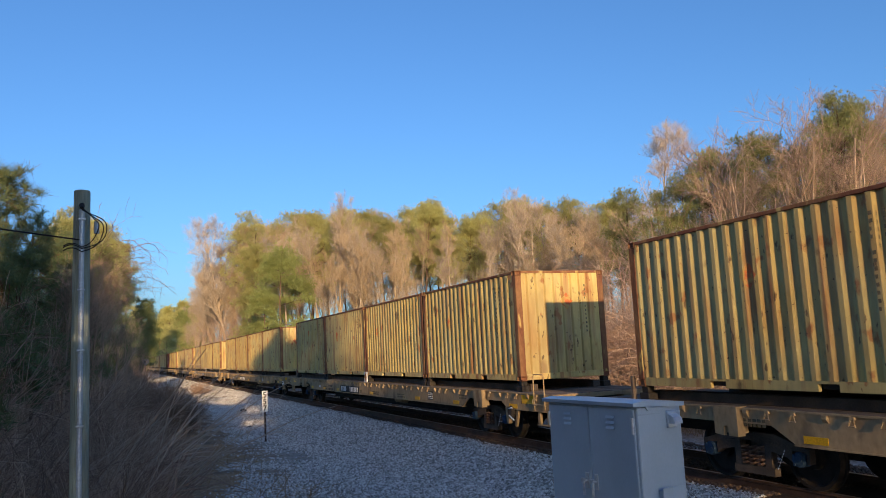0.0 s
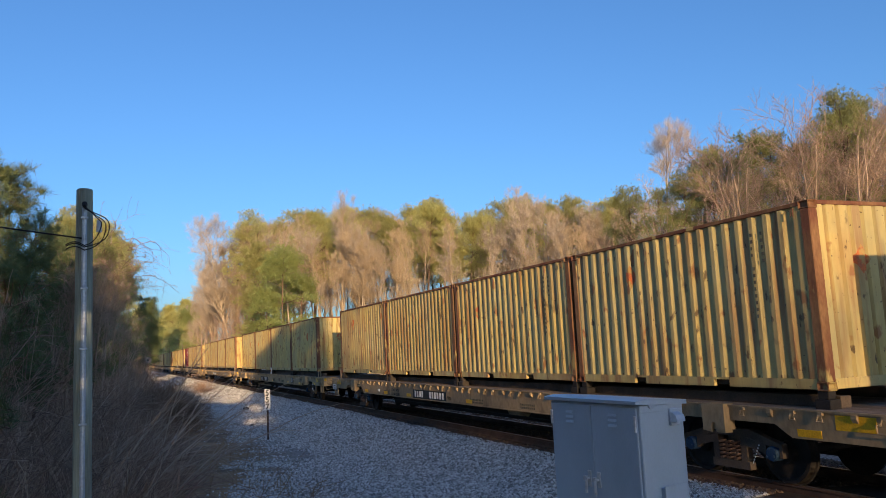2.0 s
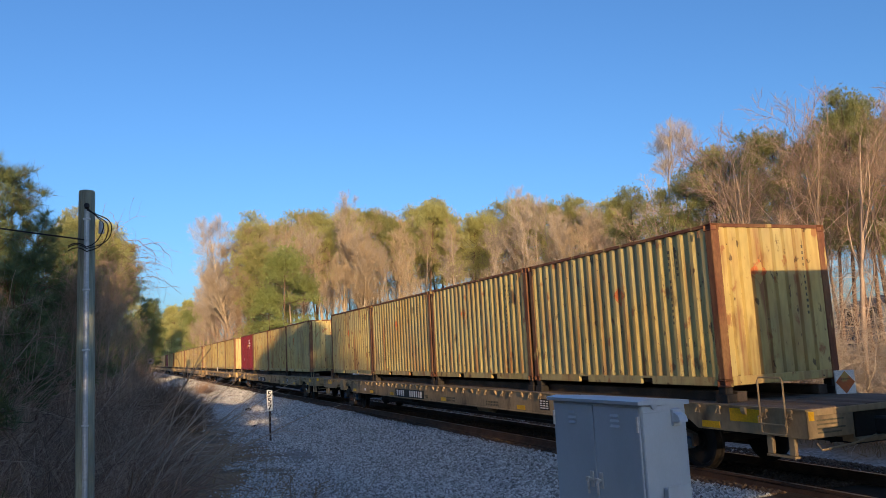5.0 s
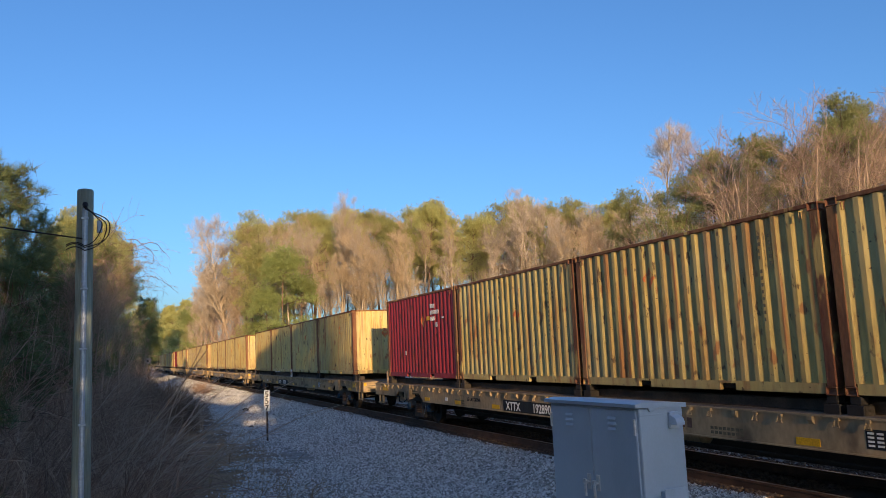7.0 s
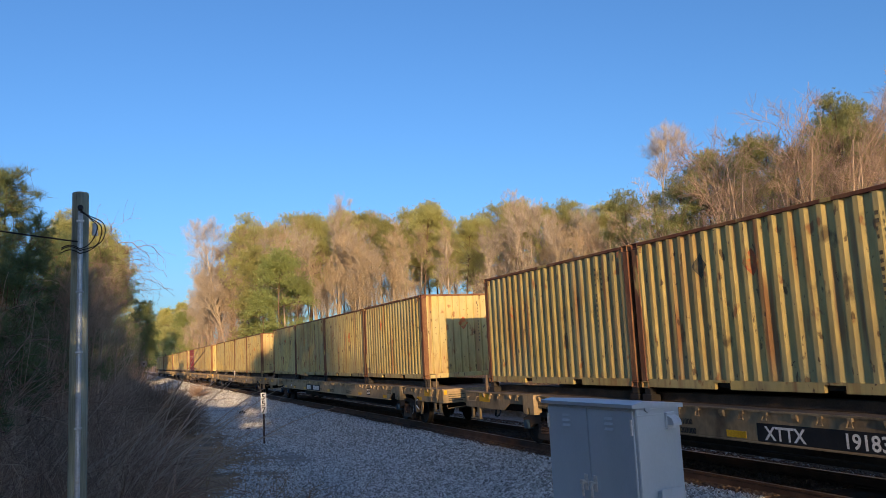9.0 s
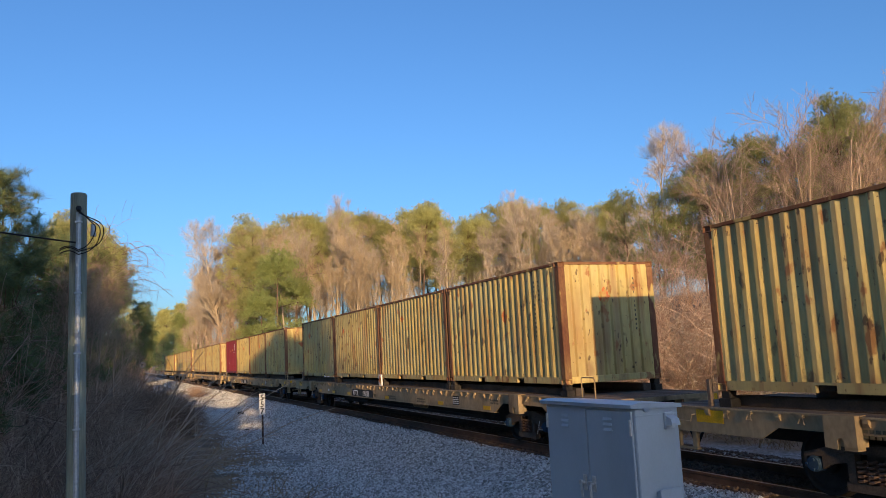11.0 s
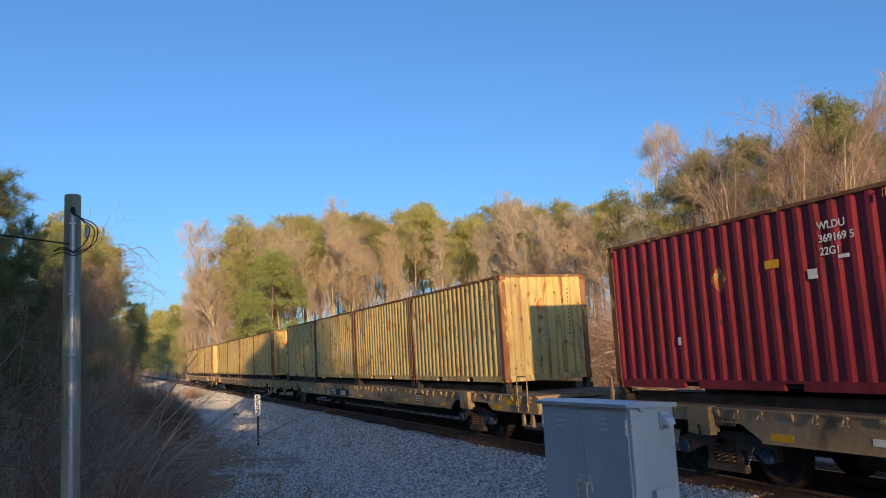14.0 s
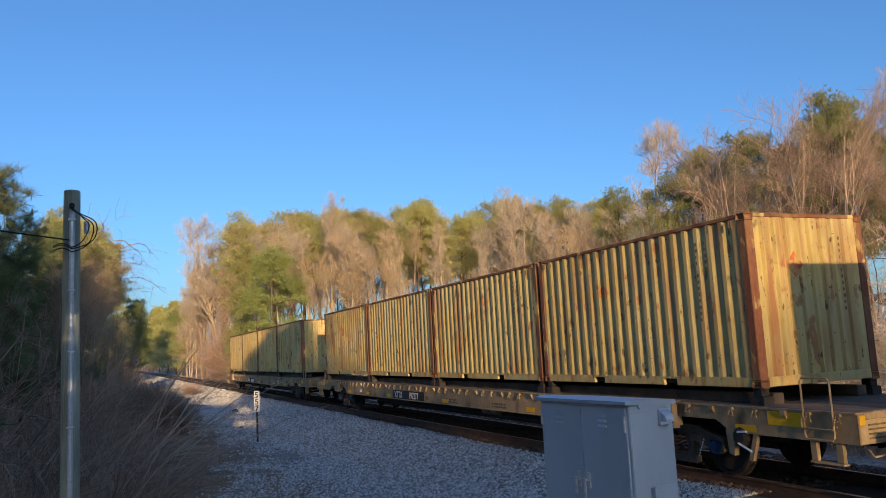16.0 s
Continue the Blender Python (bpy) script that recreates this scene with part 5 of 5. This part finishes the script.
def build_train():
    yellow = container(YELLOW, "faded yellow corrugated shipping container with rusty corner posts", "containers on the train")
    red = container(RED, "dull red corrugated shipping container with rusty corner posts", "containers on the train")
    first = flat_car()
    r = random.Random(12)
    side_fold = fold(BOX_L - 0.32, 20, 0.05, 0.034, (0.23, 0.50, 0.73))
    end_fold = fold(BOX_W - 0.32, 8, 0.10, 0.040, (0.12, 0.20, 0.32))
    on_side = [part("placard", stuck_diamond(side_fold, cx, 0.17, 0.21), ORANGE, None, "faded orange hazard diamond") for cx in (-1.6, -1.1, -0.7, -0.2, 0.4, 0.9)]
    on_end = [part("placard", stuck_diamond(end_fold, cx, 0.17, 0.21), ORANGE, None, "faded orange hazard diamond") for cx in (-0.3, -0.1, 0.15)]
    dark = part("placard", stuck_diamond(side_fold, -1.3, 0.17, 0.21), INK, None, "dark grey diamond")
    cars = [first]
    first.matrix_basis = pose(train_x(0), TRACK_Y, 0)
    for n in range(1, 13):
        cars.append(copy_thing(first, pose(train_x(0) - n * PITCH, TRACK_Y, 0)))
        wheelsets.extend(o for o in cars[n].children_recursive if o.name.startswith("wheelset"))
    for n in range(13):
        x = train_x(0) - n * PITCH
        car = cars[n]
        train.append((car, x, 0.0))
        if n in (1, 3, 6, 8):
            board(car, pose(SHIFT + 0.03, -1.24, DECK_Z))
        if n in (0, 1, 3, 5, 7, 8, 11):
            hand_brake(car)
        if n != 2:
            hand_rail(car)
        else:
            use_plate(car, CAR_END - 0.44)
            use_plate(car, -CAR_END + 0.44)
        if n in (4, 5, 6, 7, 9):
            board(car, pose(SHIFT + RUN / 2 + 0.22, 1.05, DECK_Z, 0, 0, 62))
        elif n in (2, 3):
            part("grey_sheet", boxes(((-0.11, -0.02, 0.0), (0.11, 0.02, 0.30)), bevel=0.003), DULL, car, "bare grey back of a board", at=pose(SHIFT + RUN / 2 + 0.22, 1.05, DECK_Z, 0, 0, 62))
        if n in (3, 5, 6, 10):
            mark = boxes(*[((i * 0.17, -0.004, 0), (i * 0.17 + 0.11, 0, 0.16)) for i in range(3)])
            part("maroon_mark", mark, COIL, car, "maroon painted mark", at=pose(2.75, -1.321, 0.80))
        if n == 3:
            lettering("RELEASE ROD", 0.09, INK, car, pose(0.95, -1.326, 0.86, 90, 0, 0))
        if n == 6:
            lettering("GSH90", 0.17, INK, car, pose(7.25, -1.326, 0.76, 90, 0, 0))
        if n in NUMBERS:
            lettering("XTTX", 0.27, WHITE, car, pose(SHIFT - 3.22, -1.329, 0.75, 90, 0, 0))
            lettering(NUMBERS[n], 0.27, WHITE, car, pose(SHIFT - 1.92, -1.329, 0.75, 90, 0, 0))
        else:
            bars = boxes(*[((-3.22 + i * 0.2 + (0.45 if i > 3 else 0), -0.004, 0.755), (-3.10 + i * 0.2 + (0.45 if i > 3 else 0), 0, 0.94)) for i in range(10)])
            part("lettering", bars, WHITE, car, at=pose(SHIFT, -1.326, 0))["kind"] = "stuff"
        for i, text in enumerate(LIMITS.get(n, ())):
            lettering(text, 0.125, PANEL, car, pose(SHIFT - 5.50, -1.326, 0.86 - i * 0.14, 90, 0, 0))
        for k in range(4):
            off = SHIFT + RUN / 2 - BOX_L / 2 - k * (BOX_L + GAP)
            mm = pose(x + off, TRACK_Y + r.uniform(-0.01, 0.01), BOX_Z)
            proto = red if (n in (5, 9) and k == 3) else yellow
            c = copy_thing(proto, mm)
            train.append((c, x + off, BOX_Z))
            again(on_side[r.randrange(6)], pose(0, -BOX_W / 2 + 0.012, r.uniform(1.55, 1.95)), c)
            again(on_end[r.randrange(3)], pose(BOX_L / 2 - 0.012, 0, r.uniform(1.6, 1.9), 0, 0, 90), c)
            if (n, k) == (9, 3):
                for i, text in enumerate(("WLDU", "369169 5", "22G1")):
                    lettering(text, 0.145, WHITE, c, pose(BOX_L / 2 - 1.32, -BOX_W / 2 + 0.008, BOX_H - 0.44 - i * 0.17, 90, 0, 0))
            elif proto is red:
                rows = boxes(*[((i * 0.10, -0.004, -q * 0.19), (i * 0.10 + 0.07, 0, 0.12 - q * 0.19)) for q, m in enumerate((4, 7, 4)) for i in range(m)])
                part("stencil", rows, WHITE, c, at=pose(BOX_L / 2 - 1.95, -BOX_W / 2 + 0.010, BOX_H - 0.50))["kind"] = "stuff"
            if (n, k) == (6, 2):
                again(dark, pose(0, -BOX_W / 2 + 0.012, 1.98), c)
    for o in (yellow, red):
        for q in list(o.children_recursive) + [o]:
            bpy.data.objects.remove(q)
    for o in on_side + on_end + [dark]:
        bpy.data.objects.remove(o)


build_train()


# ---- trackside things ----
def build_cabinet():
    w, d, h = 1.29, 0.47, 1.62
    x, y = -5.42, 3.96
    c = thing("relay_cabinet", pose(x, y, 0.13, 0, 0, 4), "grey two-door steel relay cabinet beside the track", "cabinet")
    # local: front faces -y, its corner by the meter at the origin, width towards -x
    part("body", boxes(((-w, 0, 0), (0, d, h - 0.085)), bevel=0.008), GREY, c)
    lid = prism([(-0.05, h - 0.075), (-0.055, h - 0.045), (0.06, h - 0.03), (d + 0.03, h - 0.065), (d + 0.03, h - 0.10)], -w - 0.03, 0.02, axis=0)
    part("lid", lid, GREY, c, "overhanging sloped lid")
    for x0, x1 in ((-w + 0.03, -w / 2 - 0.006), (-w / 2 + 0.006, -0.03)):
        door = part("door", boxes(((x0, -0.018, 0.10), (x1, 0.0, h - 0.10)), bevel=0.005), GREY, c)
        mid = (x0 + x1) / 2
        for i in range(3):
            part("louvre", prism([(0, 0), (-0.016, -0.004), (-0.004, 0.018)], mid - 0.055, mid + 0.055, axis=0), GREY, door, at=pose(0, -0.018, h - 0.27 + i * 0.045))
        hx = x1 - 0.06 if x1 < -0.3 else x0 + 0.06
        bm = boxes(((hx - 0.024, -0.03, 0.80), (hx + 0.024, -0.018, 0.94)), bevel=0.004)
        add_tube(bm, [(hx, -0.03, 0.87), (hx, -0.06, 0.87), (hx, -0.068, 0.85), (hx, -0.068, 0.75)], 0.013, 6)
        add_box(bm, (hx - 0.07, -0.045, 0.845), (hx - 0.03, -0.018, 0.885))
        part("handle", bm, CHROME, door, "zinc handle with a padlock hasp")
        gx = x0 + 0.012 if x1 < -0.3 else x1 - 0.012
        for z in (0.28, h - 0.30):
            part("hinge", tube([(gx, -0.024, z), (gx, -0.024, z + 0.13)], 0.012, 8), CHROME, door)
    # seam and bolt on the side, hooded fitting, breaker box
    part("side_seam", boxes(((0.0, 0.01, h - 0.15), (0.004, d - 0.01, h - 0.138))), GREY, c)
    part("lifting_bolt", tube([(0.0, 0.12, h - 0.085), (0.018, 0.12, h - 0.085), (0.02, 0.12, h - 0.085)], [0.034, 0.034, 0.02], 12), GREY, c)
    bm = boxes(((0.0, 0.30, h - 0.27), (0.03, 0.40, h - 0.13)), bevel=0.006)
    add_prism(bm, [(0.03, h - 0.155), (0.085, h - 0.18), (0.10, h - 0.215), (0.10, h - 0.235), (0.03, h - 0.235)], 0.305, 0.395, axis=1)
    bmesh.ops.recalc_face_normals(bm, faces=bm.faces)
    part("hooded_outlet", bm, GREY, c, "grey hooded outlet cover")
    box = part("breaker_box", boxes(((0.0, 0.16, 0.48), (0.06, 0.37, 0.86)), bevel=0.008), GREY, c)
    part("cover", boxes(((0.06, 0.15, 0.50), (0.07, 0.38, 0.88)), bevel=0.004), GREY, box)
    part("latch", tube([(0.07, 0.22, 0.74), (0.095, 0.22, 0.74), (0.095, 0.30, 0.74), (0.07, 0.30, 0.74)], 0.007, 6), CHROME, box, "zinc latch")
    part("base", boxes(((-w - 0.04, -0.04, -0.2), (0.04, d + 0.04, 0.0)), bevel=0.02), BLACK, c, "dark concrete base")


def build_pole():
    x, y, top = -8.19, -0.33, 3.93
    base = height(x, y) - 0.1
    p = thing("utility_pole", pose(x, y, base), "short weathered wooden pole with a steel conduit and loose cables", "utility pole")
    h = top - base
    bm = tube([(0, 0, 0), (0.01, 0, h * 0.5), (0, 0, h - 0.012), (0, 0, h)], [0.087, 0.082, 0.074, 0.066], 18)
    part("pole", bm, POLEWOOD, p, smooth=False)
    to_eye = Vector((-x, -y, 0)).normalized()
    side = Vector((-to_eye.y, to_eye.x, 0))
    o = to_eye * 0.096
    part("conduit", tube([o + Vector((0, 0, 0.05)), o + Vector((0, 0, h * 0.5)), to_eye * 0.090 + Vector((0, 0, h - 0.20))], 0.024, 10), CONDUIT, p, "galvanised steel conduit")
    for z in (h - 0.30, h - 0.98, h - 1.55, h - 2.25, h - 2.95):
        part("strap", boxes(((-0.012, -0.034, -0.009), (0.012, 0.034, 0.009)), bevel=0.003), CONDUIT, p, at=Matrix.Translation(to_eye * 0.112 + Vector((0, 0, z))) @ Matrix.Rotation(math.atan2(to_eye.y, to_eye.x), 4, 'Z'))
    head = to_eye * 0.092 + Vector((0, 0, h - 0.20))
    part("weatherhead", tube([head, head + Vector((0, 0, 0.03)) + to_eye * 0.01, head + to_eye * 0.05 + Vector((0, 0, 0.03)), head + to_eye * 0.07], [0.024, 0.028, 0.026, 0.018], 8), RUBBER, p)
    s = -side if side.y < 0 else side
    for a, drop in ((0.19, 0.42), (0.15, 0.36), (0.22, 0.40)):
        pts = []
        for i in range(15):
            u = i / 14
            pts.append(head + to_eye * (0.06 - 0.03 * u) + s * (a * math.sin(u * math.pi) ** 0.8) + Vector((0, 0, -drop * u + 0.02 * math.sin(u * 9 + a * 20))))
        for i in range(1, 9):
            u = i / 8
            pts.append(pts[14] + s * (-0.16 * u) + Vector((0, 0, 0.035 * math.sin(u * 3))))
        part("cable", tube(pts, 0.0055, 5), RUBBER, p, "black cable loop")
    part("insulator", tube([s * 0.13 + Vector((0, 0, h - 0.30)), s * 0.13 + Vector((0, 0, h - 0.42))], [0.022, 0.026], 8), CONDUIT, p)
    wire = new("service_wire", bpy.data.meshes.new("service_wire"))
    bm = bmesh.new()
    a = Vector((x, y, base + h - 0.50)) + to_eye * 0.09
    b = Vector((-4.5, -9.0, 5.7))
    pts = []
    for i in range(21):
        u = i / 20
        pts.append(a.lerp(b, u) - Vector((0, 0, 0.5 * math.sin(u * math.pi))))
    add_tube(bm, pts, 0.008, 5)
    bm.to_mesh(wire.data)
    bm.free()
    wire.data.materials.append(RUBBER)
    tagged(wire, "thin black service wire strung to the wooden pole", "wire")


def build_milepost():
    x, y = -24.65, 4.2
    z = height(x, y)
    m = thing("milepost", pose(x, y, z, 0, 0, 80), "white milepost sign with black figures on a steel post", "milepost")
    # local: the plate faces -y after the turn
    top = 1.23 - z
    part("post", boxes(((-0.03, 0, -0.1), (0.03, 0.03, top - 0.05)), bevel=0.004), RAIL_RUST, m, "rusty steel post")
    part("plate", boxes(((-0.085, -0.012, top - 0.64), (0.085, -0.002, top)), bevel=0.002), WHITE, m)
    for i, ch in enumerate("557"):
        lettering(ch, 0.245, PANEL, m, pose(-0.067, -0.016, top - 0.205 - i * 0.205, 90, 0, 0))


def build_far_sign():
    x, y = -70.0, 2.13
    z = height(x, y)
    m = thing("trackside_sign", pose(x, y, z, 0, 0, 90), "round white trackside sign on a thin post", "sign")
    part("post", tube([(0, 0, -0.1), (0, 0, 2.6 - z)], 0.035, 8), RAIL_RUST, m)
    # white disc coloured grey in place of the shade of the brush
    part("disc", tube([(0, -0.05, 2.43 - z), (0, -0.045, 2.43 - z), (0, -0.036, 2.43 - z)], [0.25, 0.26, 0.26], 24), DULL, m)
    part("mark", boxes(((-0.10, -0.056, 2.36 - z), (0.10, -0.052, 2.50 - z)), bevel=0.002), PANEL, m, "dark mark on the white disc")


def build_debris():
    for x, y, turn, w in ((-44.1, 4.15, 20, 0.42), (-41.7, 6.0, -35, 0.5), (-30.5, 4.6, 60, 0.2)):
        r = random.Random(int(w * 100))
        bm = bmesh.new()
        bmesh.ops.create_icosphere(bm, subdivisions=2, radius=0.5)
        for v in bm.verts:
            v.co = Vector((v.co.x * w, v.co.y * w * 0.5, v.co.z * w * 0.4)) * r.uniform(0.75, 1.2)
        me = bpy.data.meshes.new("rubber_scrap")
        bm.to_mesh(me)
        bm.free()
        me.materials.append(RUBBER)
        ob = new("rubber_scrap", me)
        ob.matrix_basis = pose(x, y, height(x, y) + w * 0.1, 0, 0, turn)
        tagged(ob, "crumpled black scrap lying on the gravel", "debris", "scraps on the gravel")


def house(bearing, far, wide, deep, tall, roof_rise, wall_mat, roof_mat, name, label, openings):
    b = radians(bearing)
    x, y = -far * math.cos(b), far * math.sin(b)
    h = thing(name, pose(x, y, height(x, y) - 0.1, 0, 0, 35 - bearing), label, "house")
    part("wall", boxes(((-wide / 2, 0, 0), (wide / 2, deep, tall)), bevel=0.01), wall_mat, h)
    part("roof", prism([(-0.4, tall - 0.1), (deep / 2, tall + roof_rise), (deep + 0.4, tall - 0.1), (deep + 0.4, tall + 0.05), (deep / 2, tall + roof_rise + 0.16), (-0.4, tall + 0.05)], -wide / 2 - 0.3, wide / 2 + 0.3, axis=0), roof_mat, h)
    for u, z, w, t in openings:
        win = part("window", boxes(((u - w / 2, -0.05, z), (u + w / 2, 0.0, z + t)), bevel=0.01), WHITE, h)
        part("pane", boxes(((u - w / 2 + 0.07, -0.065, z + 0.07), (u + w / 2 - 0.07, -0.05, z + t - 0.07))), PANEL, win, "dark pane")


def build_beyond():
    shingle = material("grey_shingle_roof", (0.10, 0.095, 0.09), (0.14, 0.13, 0.12), 2.0, rough=0.95, bump=0.4)
    siding = material("slate_blue_siding", (0.10, 0.13, 0.19), (0.08, 0.10, 0.15), 1.0, (0.3, 0.3, 4), 0.8, bump=0.1)
    concrete = material("pale_concrete", (0.42, 0.39, 0.35), (0.33, 0.30, 0.27), 0.8, rough=0.9, bump=0.2, third=(0.22, 0.19, 0.16), third_scale=0.5)
    house(39.6, 74, 11, 7, 4.0, 1.5, concrete, shingle, "pale_house", "pale-walled house half hidden behind the bare brush", ((-3.5, 1.6, 1.1, 1.3), (0, 1.6, 1.1, 1.3), (3.4, 1.6, 1.1, 1.3)))
    house(50.6, 70, 4.6, 6, 2.7, 0.9, siding, shingle, "blue_house", "slate-blue house in shade behind the bare brush", ((-1.2, 1.3, 1.1, 1.3), (1.1, 1.3, 1.0, 1.3)))
    b = radians(51)
    x, y = -50 * math.cos(b), 50 * math.sin(b)
    w = thing("retaining_wall", pose(x, y, height(x, y) - 0.1, 0, 0, -14), "low pale concrete wall beyond the brush", "wall")
    part("wall_body", boxes(((-9, 0, 0), (12, 0.3, 0.72)), bevel=0.02), concrete, w)
    part("coping", boxes(((-9.05, -0.04, 0.72), (12.05, 0.34, 0.80)), bevel=0.015), shingle, w, "dark capping course")


build_beyond()
build_cabinet()
build_pole()
build_milepost()
build_far_sign()
build_debris()


# ---- what moves ----
def motions():
    keys = (0.0, 4.0, 8.0, 12.0, 16.0)
    for ob, x, z in train:
        m = ob.matrix_basis.copy()
        rows = []
        for t in keys:
            p = m.copy()
            p.translation.x = x + train_x(t) - train_x(0)
            rows.append((t, p))
        walk(ob, rows)
    for w in wheelsets:
        m = w.matrix_basis.copy()
        walk(w, [(i / FPS, m @ Matrix.Rotation((train_x(i / FPS) - train_x(0)) / WHEEL_R, 4, 'Y')) for i in range(16 * FPS + 1)])


motions()
